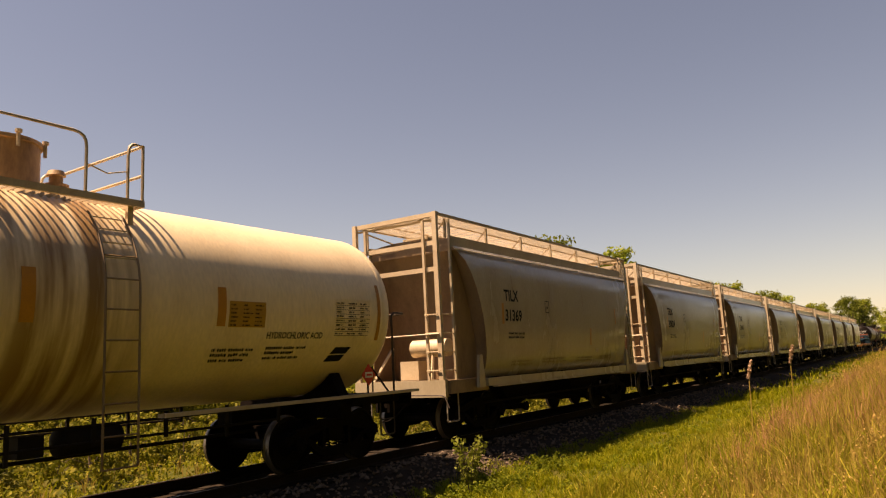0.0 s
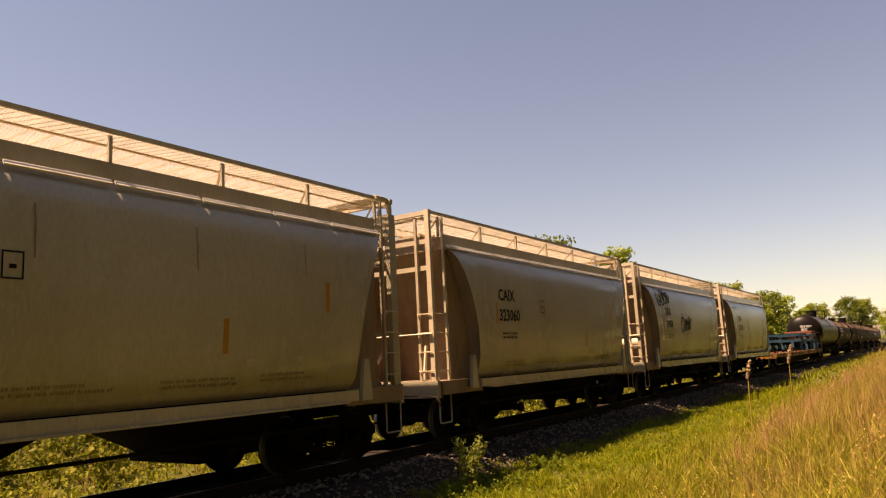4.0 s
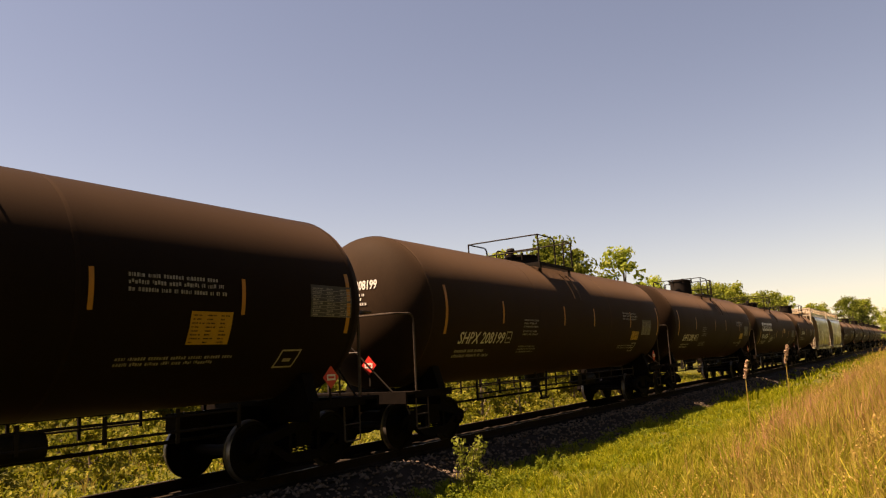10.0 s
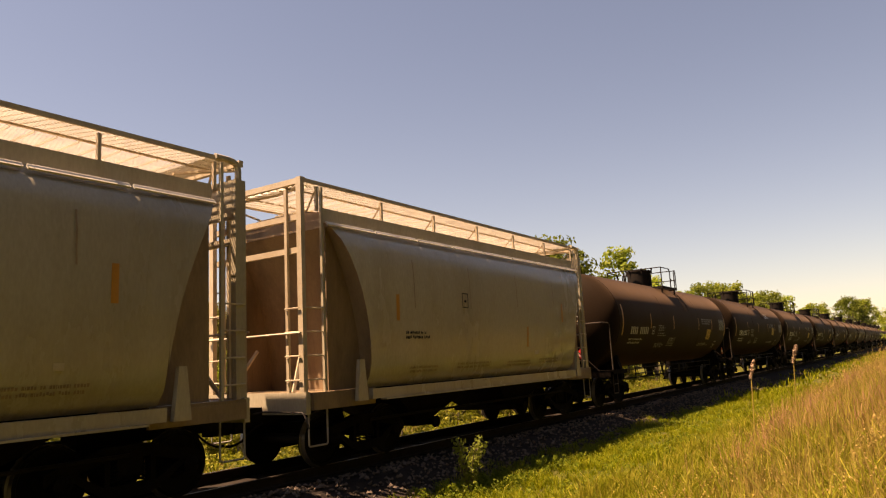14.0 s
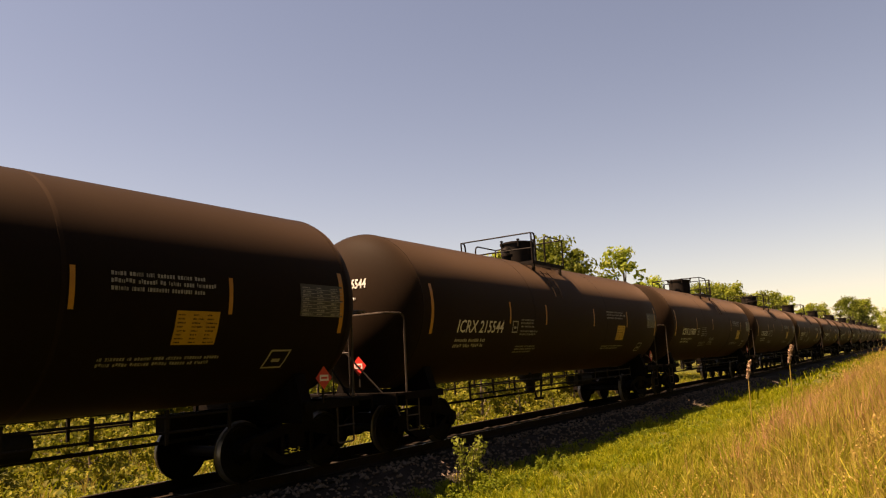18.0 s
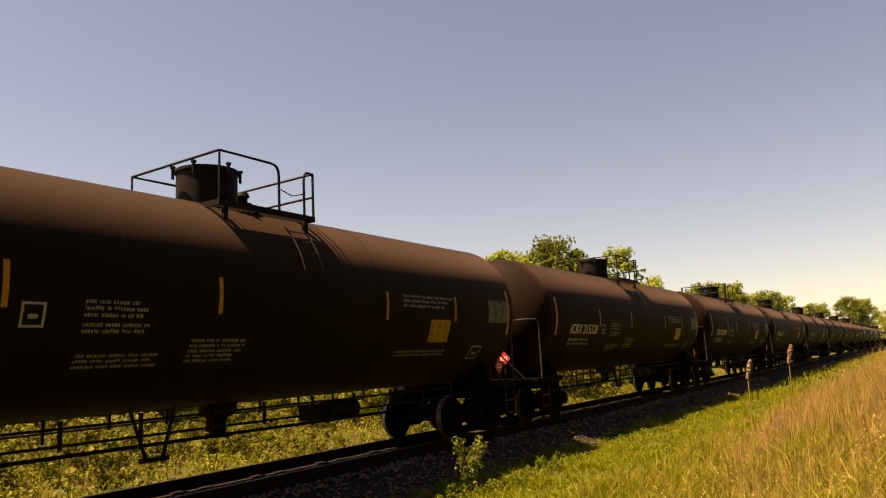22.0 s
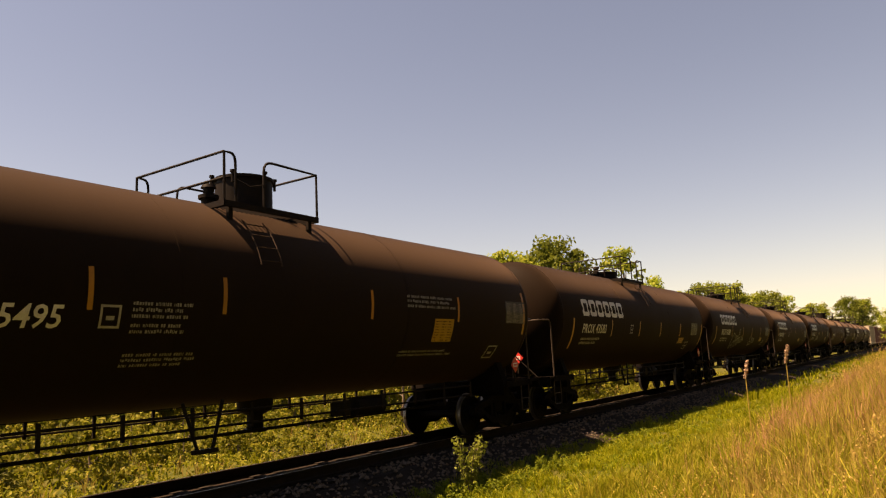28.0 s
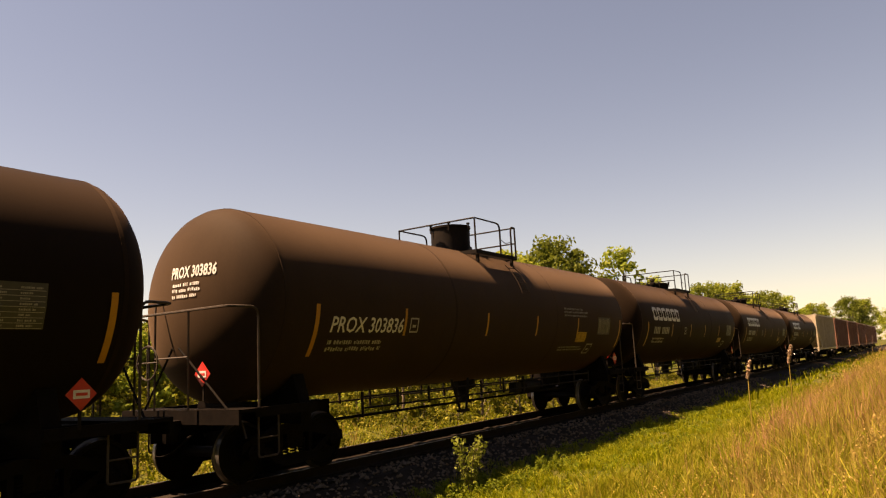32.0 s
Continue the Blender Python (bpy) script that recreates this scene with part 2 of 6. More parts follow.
def lathe(bm, profile, axis, seg=24, centre=(0, 0, 0), caps=True):
    """Turns (r, h) pairs about an axis x, y or z through centre."""
    rings = []
    for r, t in profile:
        ring = []
        for k in range(seg):
            a, b = r * math.cos(6.28318531 * k / seg), r * math.sin(6.28318531 * k / seg)
            v = {"x": (t, a, b), "y": (a, t, b), "z": (a, b, t)}[axis]
            ring.append(bm.verts.new(Vector(v) + Vector(centre)))
        rings.append(ring)
    for a, b in zip(rings, rings[1:]):
        ring_between(bm, a, b, seg)
    if caps:
        bm.faces.new(rings[0])
        bm.faces.new(rings[-1])


def prism(bm, outline, axis, lo, hi):
    """A plate: a 2D outline pushed along an axis from lo to hi."""
    def at(u, w, t):
        return {"x": (t, u, w), "y": (u, t, w), "z": (u, w, t)}[axis]
    a = [bm.verts.new(at(u, w, lo)) for u, w in outline]
    b = [bm.verts.new(at(u, w, hi)) for u, w in outline]
    ring_between(bm, a, b, len(outline))
    bm.faces.new(a[::-1])
    bm.faces.new(b)


def finish(name, bm, material, smooth=False):
    bmesh.ops.recalc_face_normals(bm, faces=bm.faces)
    me = bpy.data.meshes.new(name)
    bm.to_mesh(me)
    bm.free()
    me.materials.append(material)
    if smooth:
        me.shade_smooth()
        me.set_sharp_from_angle(angle=radians(38))
    return me


def part(name, bm, material, parent, label="", smooth=False):
    """Links a bmesh, or a mesh made before, as one part under a thing."""
    me = finish(name, bm, material, smooth) if isinstance(bm, bmesh.types.BMesh) else bm
    ob = new(name, me)
    ob.parent = parent
    return tagged(ob, label)


def mesh_of(build, name, material, smooth=False):
    bm = bmesh.new()
    build(bm)
    return finish(name, bm, material, smooth)


def cloud(name, verts, faces, material):
    """A mesh straight from arrays."""
    me = bpy.data.meshes.new(name)
    me.from_pydata(verts.tolist() if hasattr(verts, "tolist") else verts, [],
                   faces.tolist() if hasattr(faces, "tolist") else faces)
    me.materials.append(material)
    return me


def spill_over(m, middle, half, colour):
    """Adds a stain to a paint: liquid that ran down from the hatch, in streaks round the tank."""
    n, l = m.node_tree.nodes, m.node_tree.links
    b = n["Principled BSDF"]
    paint = b.inputs["Base Color"].links[0].from_socket
    co = n.new("ShaderNodeTexCoord")
    sep = n.new("ShaderNodeSeparateXYZ")
    l.new(co.outputs["Object"], sep.inputs["Vector"])
    off = n.new("ShaderNodeMath")
    off.operation = 'SUBTRACT'
    off.inputs[1].default_value = middle
    l.new(sep.outputs["Y"], off.inputs[0])
    far = n.new("ShaderNodeMath")
    far.operation = 'ABSOLUTE'
    l.new(off.outputs["Value"], far.inputs[0])
    band = n.new("ShaderNodeMapRange")
    band.interpolation_type = 'SMOOTHSTEP'
    band.inputs["From Min"].default_value = half
    band.inputs["From Max"].default_value = half * 0.35
    l.new(far.outputs["Value"], band.inputs["Value"])
    mp = n.new("ShaderNodeMapping")
    mp.inputs["Scale"].default_value = (0.25, 3.0, 0.25)
    l.new(co.outputs["Object"], mp.inputs["Vector"])
    runs = n.new("ShaderNodeTexNoise")
    runs.inputs["Scale"].default_value = 1.6
    runs.inputs["Detail"].default_value = 5
    l.new(mp.outputs["Vector"], runs.inputs["Vector"])
    sharp = n.new("ShaderNodeMapRange")
    sharp.inputs["From Min"].default_value = 0.32
    sharp.inputs["From Max"].default_value = 0.56
    l.new(runs.outputs["Fac"], sharp.inputs["Value"])
    amount = n.new("ShaderNodeMath")
    amount.operation = 'MULTIPLY'
    l.new(band.outputs["Result"], amount.inputs[0])
    l.new(sharp.outputs["Result"], amount.inputs[1])
    mix = n.new("ShaderNodeMix")
    mix.data_type = 'RGBA'
    l.new(amount.outputs["Value"], mix.inputs["Factor"])
    l.new(paint, mix.inputs["A"])
    mix.inputs["B"].default_value = (*colour, 1)
    l.new(mix.outputs["Result"], b.inputs["Base Color"])


spill_over(M_WHITE, 1.55, 1.2, (0.27, 0.155, 0.065))


# ---- the ground: one sheet out to the horizon ----
def ease(a, b, v):
    t = max(0.0, min(1.0, (v - a) / (b - a)))
    return t * t * (3 - 2 * t)


PROFILE = ((-4000, 2.0), (-400, 1.2), (-90, 0.2), (-40, -0.45), (-18, -0.8), (-13.2, -0.95), (-12.3, -0.8), (-11.5, -0.42),
           (-8.0, -0.42), (-7.2, -0.6), (-6.2, -0.55), (-4.0, -0.4), (-2.0, -0.2), (0.0, 0.0), (3.0, 0.25), (40, 0.5), (4000, 2.0))


def ground_z(x, y):
    z = PROFILE[-1][1]
    for (x0, z0), (x1, z1) in zip(PROFILE, PROFILE[1:]):
        if x0 <= x <= x1:
            z = z0 + (z1 - z0) * (x - x0) / (x1 - x0)
            break
    z += 0.62 * ease(-3.6, 0.2, x) * ease(4, 16, y)
    if x > -7.0 or x < -12.5:
        z += 0.09 * noise.noise((x * 0.35, y * 0.35, 0)) + 0.05 * noise.noise((x * 1.3, y * 1.3, 3))
    return z


def build_ground():
    xs = [-4000, -1500, -700, -400, -250, -160, -120] + [-90 + 5 * i for i in range(14)] + \
         [-20 + 0.5 * i for i in range(51)] + [6, 8, 12, 20, 40, 90, 250, 800, 4000]
    ys = [-4000, -1200, -400, -150, -60, -30, -15, -8] + [-4 + 0.6 * i for i in range(100)] + \
         [57 + 4 * i for i in range(20)] + [145, 170, 210, 270, 400, 700, 1500, 4000]
    verts = [(x, y, ground_z(x, y)) for y in ys for x in xs]
    w = len(xs)
    faces = [(j * w + i, j * w + i + 1, (j + 1) * w + i + 1, (j + 1) * w + i) for j in range(len(ys) - 1) for i in range(w - 1)]
    m = shader("meadow_soil_and_thatch", (0.06, 0.062, 0.014), 0.95, 0, (0.085, 0.07, 0.022), 0.8, 0.35, 9.0, 0.6, 0.0, 1.0, 0.0, 0.03)
    me = cloud("ground", verts, faces, m)
    me.shade_smooth()
    tagged(new("ground", me), "uneven meadow soil with short green thatch", "ground", kind="structure")


build_ground()

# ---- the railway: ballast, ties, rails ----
# bed far darker than its stones: the train's shade is put into its colour
M_BALLAST = shader("shade_dark_ballast", (0.034, 0.0255, 0.020), 0.95, 0, (0.02, 0.0145, 0.0115), 0.7, 2.0, 28.0, 1.0, 0.0, 1.0, 0.0, 0.05)
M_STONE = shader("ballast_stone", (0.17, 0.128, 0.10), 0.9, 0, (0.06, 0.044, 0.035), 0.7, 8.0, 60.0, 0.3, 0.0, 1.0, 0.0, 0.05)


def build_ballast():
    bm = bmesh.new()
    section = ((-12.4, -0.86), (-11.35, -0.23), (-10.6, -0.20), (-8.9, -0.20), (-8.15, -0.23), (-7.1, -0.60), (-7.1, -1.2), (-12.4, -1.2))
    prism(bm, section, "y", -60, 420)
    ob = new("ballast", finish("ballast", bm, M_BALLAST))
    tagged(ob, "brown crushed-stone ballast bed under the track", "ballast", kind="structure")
    rng = np.random.default_rng(5)
    verts, faces = [], []
    for _ in range(7000):
        y = 4 + 42 * rng.random() ** 1.5
        x = rng.uniform(-8.75, -6.75) if rng.random() < 0.75 else rng.uniform(-12.3, -10.6)
        if x > -8.15:
            z = -0.21 - (x + 8.15) / 1.05 * 0.39
        elif x < -11.35:
            z = -0.21 - (-11.35 - x) / 1.05 * 0.65
        else:
            z = -0.19
        s = rng.uniform(0.018, 0.045)
        base = len(verts)
        for dx, dy, dz in ((1, 0, 0), (-1, 0, 0), (0, 1, 0), (0, -1, 0), (0, 0, 0.9), (0, 0, -0.7)):
            k = s * rng.uniform(0.7, 1.3)
            verts.append((x + dx * k + rng.normal() * s * 0.3, y + dy * k + rng.normal() * s * 0.3, z + dz * k + s * 0.2))
        for a, b, c in ((0, 2, 4), (2, 1, 4), (1, 3, 4), (3, 0, 4), (2, 0, 5), (1, 2, 5), (3, 1, 5), (0, 3, 5)):
            faces.append((base + a, base + b, base + c))
    stones = new("loose_stones", cloud("loose_stones", verts, faces, M_STONE))
    tagged(stones, "loose angular ballast stones on the shoulder", "stones", kind="stuff")


build_ballast()


def build_rail(x):
    bm = bmesh.new()
    half = ((-0.07, -0.18), (0.07, -0.18), (0.07, -0.165), (0.012, -0.145), (0.012, -0.045), (0.036, -0.035), (0.036, -0.006),
            (0.028, 0), (-0.028, 0), (-0.036, -0.006), (-0.036, -0.035), (-0.012, -0.045), (-0.012, -0.145), (-0.07, -0.165))
    prism(bm, half, "y", -60, 420)
    ob = new("rail", finish("rail", bm, M_RUSTY))
    ob.location.x = x
    tagged(ob, "rusty steel rail with a bright running surface", "rail", "track rails", "structure")
    bm = bmesh.new()
    box(bm, 0, 180, 0.0005, 0.022, 480, 0.003)
    part("running_surface", bm, M_RAIL, ob, "thin bright worn strip along the rail head")


build_rail(-TRACK - 0.755)
build_rail(-TRACK + 0.755)


def build_ties():
    root = tagged(new("track_ties"), "dark creosoted wooden ties sunk in the ballast", "ties", kind="structure")
    me = mesh_of(lambda bm: box(bm, 0, 0, -0.262, 2.6, 0.22, 0.17), "tie", M_TIE)
    for i in range(64):
        t = part("tie", me, M_TIE, root)
        t.location = (-TRACK + 0.02 * math.sin(i * 7.1), 2.5 + 0.55 * i, -0.012 * (i % 3))


build_ties()


# ---- grass and weeds ----
def tufts(name, count, place, tall, wide, material, per, spread, lean=0.35, seed=1):
    """Grass in tufts: each blade a bent tapering strip that fans out from its tuft's root, where place() says."""
    rng = np.random.default_rng(seed)
    verts, faces = [], []
    for _ in range(count):
        x0, y0, grow = place(rng)
        h0 = tall * grow * rng.uniform(0.55, 1.2)
        wind = rng.normal() * 0.06
        for _ in range(max(2, int(per * rng.uniform(0.5, 1.5)))):
            b = rng.uniform(0, 6.283)
            off = spread * rng.random()
            x, y = x0 + math.cos(b) * off, y0 + math.sin(b) * off
            h = h0 * rng.uniform(0.45, 1.1)
            w = wide * rng.uniform(0.6, 1.4)
            a = rng.uniform(0, 6.283)
            cx, cy = math.cos(a) * w, math.sin(a) * w
            out = h * lean * rng.uniform(0.2, 1.0)
            lx, ly = math.cos(b) * out + wind * h * 0.8, math.sin(b) * out + wind * h * 0.5
            z = ground_z(x, y) - 0.03
            k = len(verts)
            verts += [(x - cx, y - cy, z), (x + cx, y + cy, z),
                      (x + lx * 0.35 - cx * 0.8, y + ly * 0.35 - cy * 0.8, z + h * 0.6),
                      (x + lx * 0.35 + cx * 0.8, y + ly * 0.35 + cy * 0.8, z + h * 0.6),
                      (x + lx, y + ly, z + h * (1.0 - 0.25 * lean))]
            faces += [(k, k + 1, k + 3, k + 2), (k + 2, k + 3, k + 4)]
    return tagged(new(name, cloud(name, verts, faces, material)), kind="stuff")


def near_verge(rng):
    y = 4.5 + 36 * rng.random() ** 1.8
    x = rng.uniform(-7.55 + 0.3 * noise.noise((y * 0.9, 4, 2)), -1.6)
    grow = 0.55 + 0.9 * max(0.0, 0.5 + 0.9 * noise.noise((x * 0.9, y * 0.9, 7)))
    return x, y, grow


def far_verge(rng):
    return rng.uniform(-7.9, -1.0), rng.uniform(30, 150), rng.uniform(0.7, 1.4)


def bank_edge(y):
    return -2.15 - 0.022 * y + 0.55 * noise.noise((y * 0.5, 2, 0))


def dry_bank(rng):
    while True:
        y = 4.6 + 32 * rng.random() ** 1.5
        x = rng.uniform(-3.9, 1.6)
        edge = bank_edge(y)
        thick = 0.55 + 0.9 * noise.noise((x * 0.9, y * 0.6, 21))
        if rng.random() < thick * ease(edge - 0.7, edge + 0.8, x) or rng.random() < 0.03:
            tall = 0.5 + 0.42 * ease(edge - 0.4, edge + 1.6, x) + 0.22 * noise.noise((x * 0.8, y * 0.8, 4)) + 0.42 * ease(-1.1, 0.7, x)
            return x, y, max(0.25, tall)


def russet_bank(rng):
    while True:
        y = 10.0 + 24 * rng.random() ** 1.1
        x = rng.uniform(-2.7, 1.5)
        if noise.noise((x * 0.8, y * 0.35, 44)) > -0.05:
            return x, y, 0.78 + 0.25 * noise.noise((x * 0.8, y * 0.8, 4)) + 0.42 * ease(-1.1, 0.7, x)


def green_bank(rng):
    while True:
        y = 4.6 + 32 * rng.random() ** 1.5
        x = rng.uniform(-4.2, 1.6)
        if rng.random() < 0.62 - 0.7 * noise.noise((x * 0.9, y * 0.6, 21)):
            return x, y, 0.55 + 0.4 * ease(-3, 0, x) + 0.2 * noise.noise((x, y, 8))


def by_the_camera(rng):
    return rng.uniform(-6.5, 6), rng.uniform(-9, 4.4), rng.uniform(0.5, 1.2)


def meadow(rng):
    y = 2 + 70 * rng.random()
    x = -12.2 - 30 * rng.random() ** 2.3
    return x, y, 0.5 + 0.9 * (0.5 + 0.5 * noise.noise((x * 0.4, y * 0.4, 9)))


tagged(tufts("verge_grass", 9000, near_verge, 0.25, 0.005, L_GRASS, 16, 0.07, 0.8, 11), "short green grass on the trackside verge", "grass")
tagged(tufts("distant_verge_grass", 1500, far_verge, 0.4, 0.03, L_GRASS, 6, 0.3, 0.6, 12), "green grass further along the verge", "grass")
tagged(tufts("dry_grass", 4300, dry_bank, 1.0, 0.0034, L_STRAW, 7, 0.08, 0.22, 13), "tall dry golden grass on the bank", "grass")
tagged(tufts("bent_straw", 4200, dry_bank, 0.72, 0.0048, L_STRAW, 7, 0.08, 1.3, 19), "dry bent straw leaves low on the bank", "grass")
tagged(tufts("russet_grass", 2000, russet_bank, 1.04, 0.0036, L_RUSSET, 7, 0.12, 0.3, 17), "reddish-brown flowering grass on the bank", "grass")
tagged(tufts("bank_grass", 11500, green_bank, 0.8, 0.006, L_BANK, 12, 0.08, 0.6, 15), "green blades among the dry grass", "grass")
tagged(tufts("meadow_grass", 4200, meadow, 0.45, 0.02, L_GRASS, 7, 0.15, 0.7, 14), "yellow-green meadow grass beyond the track", "grass")
tagged(tufts("meadow_straw", 1800, meadow, 0.5, 0.014, L_STRAW, 7, 0.15, 0.5, 16), "dry straw stalks in the meadow beyond the track", "grass")
tagged(tufts("standing_grass", 1600, by_the_camera, 0.25, 0.007, L_GRASS, 14, 0.1, 0.8, 18), "short grass where the verge goes on behind", "grass")


# ---- trees and shrubs ----
def leaf_cloud(rng, clumps, leaf, per, verts, faces):
    """Leaves scattered through clumps (centre, radius): small bent quads turned every way."""
    for (cx, cy, cz), r in clumps:
        n = int(per * (0.75 + 0.8 * rng.random()))
        d = rng.normal(size=(n, 3))
        d /= np.linalg.norm(d, axis=1)[:, None]
        p = d * (r * rng.random(n) ** 0.45)[:, None] * np.array([1, 1, 0.75]) + np.array([cx, cy, cz])
        for q, out in zip(p, d):
            u = rng.normal(size=3)
            u -= out * (u @ out) * 0.6
            u /= np.linalg.norm(u)
            w = np.cross(out + rng.normal(size=3) * 0.6, u)
            w /= np.linalg.norm(w) + 1e-6
            s = leaf * rng.uniform(0.6, 1.4)
            k = len(verts)
            verts += [tuple(q - u * s), tuple(q + w * s * 0.55), tuple(q + u * s), tuple(q - w * s * 0.55)]
            faces.append((k, k + 1, k + 2, k + 3))


def make_tree(name, tall, wide, crown_from, material, seed, clump_count, leaf=0.16, per=70, point=0.0, gaps=0.0, label=""):
    """A tree at the origin: tapered trunk with limbs, and a crown of leaf clumps with an uneven outline."""
    rng = np.random.default_rng(seed)
    root = tagged(new(name), label, "tree")
    bm = bmesh.new()
    trunk_r = 0.018 * tall + 0.03
    bends = [Vector((rng.normal() * 0.02 * tall * t, rng.normal() * 0.02 * tall * t, tall * 0.9 * t)) for t in np.linspace(0, 1, 6)]
    rings = []
    for i, p in enumerate(bends):
        r = trunk_r * (1 - 0.85 * i / 5)
        rings.append([bm.verts.new(p + Vector((math.cos(a) * r, math.sin(a) * r, 0))) for a in np.linspace(0, 6.283, 8)[:-1]])
    for a, b in zip(rings, rings[1:]):
        ring_between(bm, a, b, 7)
    clumps = []
    for i in range(clump_count):
        t = rng.random() ** 0.8
        z = tall * (crown_from + (1 - crown_from) * t)
        rim = (1 - abs(2 * t - 0.8) ** 2 * 0.45) * (1 - point * t)
        reach = wide * 0.5 * max(0.08, rim) * (0.35 + 0.65 * rng.random() ** 0.5)
        a = rng.uniform(0, 6.283)
        c = (math.cos(a) * reach, math.sin(a) * reach, z)
        if gaps and rng.random() < gaps:
            continue
        clumps.append((c, wide * rng.uniform(0.07, 0.15)))
        if i % 3 == 0:
            foot = bends[min(4, int(5 * max(0.1, (z / tall - 0.18))))]
            mid = foot.lerp(Vector(c), 0.55) + Vector((0, 0, 0.04 * tall))
            tube(bm, [foot, mid, c], 0.012 * tall * 0.35, 5)
    part("trunk", bm, M_BARK, root, "grey-brown bark", True)
    verts, faces = [], []
    leaf_cloud(rng, clumps, leaf, per, verts, faces)
    part("crown", cloud("crown", verts, faces, material), material, root)
    return root


def spot(azimuth, away, sink=0.1):
    """A place on the ground, degrees to the left of the track's direction and metres away from the camera."""
    x, y = -math.sin(radians(azimuth)) * away, math.cos(radians(azimuth)) * away
    return x, y, ground_z(x, y) - sink


def plant(kind, azimuth, away, scale=1.0, turn=0.0):
    x, y, z = spot(azimuth, away)
    ob = copy_thing(kind, pose(x, y, z, 0, 0, turn))
    ob.scale = (scale, scale, scale)
    return ob


def place_first(kind, azimuth, away, scale=1.0):
    x, y, z = spot(azimuth, away)
    kind.matrix_basis = pose(x, y, z)
    kind.scale = (scale, scale, scale)


broad = make_tree("broadleaf_tree", 11.5, 8.5, 0.15, L_TREE, 21, 150, 0.17, 62, label="broad green tree with a dense rounded crown")
oak = make_tree("dark_tree", 12.0, 8.0, 0.15, L_DARK, 22, 140, 0.18, 62, label="dark green tree with an uneven crown")
maple = make_tree("reddish_tree", 9.0, 8.0, 0.08, L_WARM, 23, 130, 0.16, 60, label="tree with reddish-green spring leaves")
birch = make_tree("light_tree", 10.0, 5.8, 0.12, L_LIGHT, 24, 62, 0.15, 65, 0.3, 0.2, label="light green tree with a loose open crown")
airy = make_tree("airy_tree", 10.0, 5.0, 0.1, L_LIGHT, 29, 120, 0.13, 34, 0.3, 0.2, label="light green tree with thin open foliage")
slim = make_tree("slender_tree", 9.0, 4.2, 0.1, L_TREE, 25, 44, 0.14, 60, 0.65, label="slender green tree with a pointed crown")
shrub = make_tree("tall_shrub", 3.4, 3.6, 0.05, L_SHRUB, 26, 40, 0.10, 70, label="dense yellow-green shrub at the meadow's edge")
bushy = make_tree("bright_bush", 4.2, 3.8, 0.04, L_LIGHT, 27, 46, 0.11, 75, 0.3, label="bright yellow-green bush in full leaf")
low = make_tree("low_shrub", 1.5, 2.3, 0.03, L_SHRUB, 28, 26, 0.07, 55, label="low scrubby bush in the meadow")

place_first(oak, 24.6, 60, 1.0)
place_first(broad, 28.4, 58, 0.93)
place_first(maple, 31.8, 56, 0.95)
place_first(birch, 19.3, 62, 1.12)
place_first(airy, 61.2, 48, 0.98)
place_first(slim, 44.3, 62, 1.0)
place_first(bushy, 48.6, 40, 1.15)
place_first(shrub, 39, 40, 1.0)
place_first(low, 60, 20, 1.0)

rng_t = np.random.default_rng(77)
for az, away, size, kind in ((26.3, 63, 0.9, oak), (30.0, 60, 0.78, broad), (33.2, 58, 0.6, maple), (21.2, 64, 0.78, slim), (17.5, 66, 0.9, birch), (20.3, 66, 0.9, slim),
                             (22.6, 62, 0.62, oak), (15.6, 95, 0.78, broad), (13.6, 100, 0.86, oak), (12.0, 105, 0.9, broad), (10.6, 110, 0.8, broad),
                             (9.2, 115, 0.75, oak), (8.0, 120, 0.85, birch), (7.1, 125, 0.7, birch), (6.2, 140, 0.7, broad), (4.1, 240, 1.1, oak),
                             (3.3, 290, 1.25, broad), (1.2, 125, 0.55, broad), (0.2, 115, 0.6, oak),
                             (63.9, 49, 0.92, airy), (59.4, 52, 0.72, airy), (66.5, 52, 0.8, broad), (68, 50, 0.7, slim)):
    plant(kind, az, away, size * (1.14 if az < 9.5 else 1.05 if az < 16 else 1.0), rng_t.uniform(0, 360))
for i in range(44):
    az = 34.5 + 33.5 * (i + 0.5) / 44 + rng_t.normal() * 0.3
    kind = (slim, broad, slim, slim, maple, broad, birch)[rng_t.integers(0, 7)]
    away = 74 + 22 * rng_t.random()
    wish = (3.9 + 0.9 * (1 - ease(43, 48, az)) + 0.6 * rng_t.normal() + (1.2 if i % 7 == 3 else 0.0)) / 57.3 * away + 2.0
    tall = {slim: 9.0, broad: 11.5, oak: 12.0, maple: 9.0, birch: 10.0}[kind]
    plant(kind, az, away, max(0.35, wish / tall), rng_t.uniform(0, 360))
for i in range(170):
    az = 8 + 60 * rng_t.random()
    away = 30 + 34 * rng_t.random()
    if math.sin(radians(az)) * away < 16:
        continue
    plant((shrub, shrub, bushy, shrub)[rng_t.integers(0, 4)] if az > 20 else shrub, az, away, (0.5 + 0.6 * rng_t.random()) * (0.45 if az < 20 else 1.0) * 0.9,
          rng_t.uniform(0, 360))
for i in range(90):
    az = 14 + 58 * rng_t.random()
    away = 19 + 22 * rng_t.random()
    if math.sin(radians(az)) * away < 14.5:
        continue
    plant(low, az, away, 0.45 + 0.6 * rng_t.random(), rng_t.uniform(0, 360))


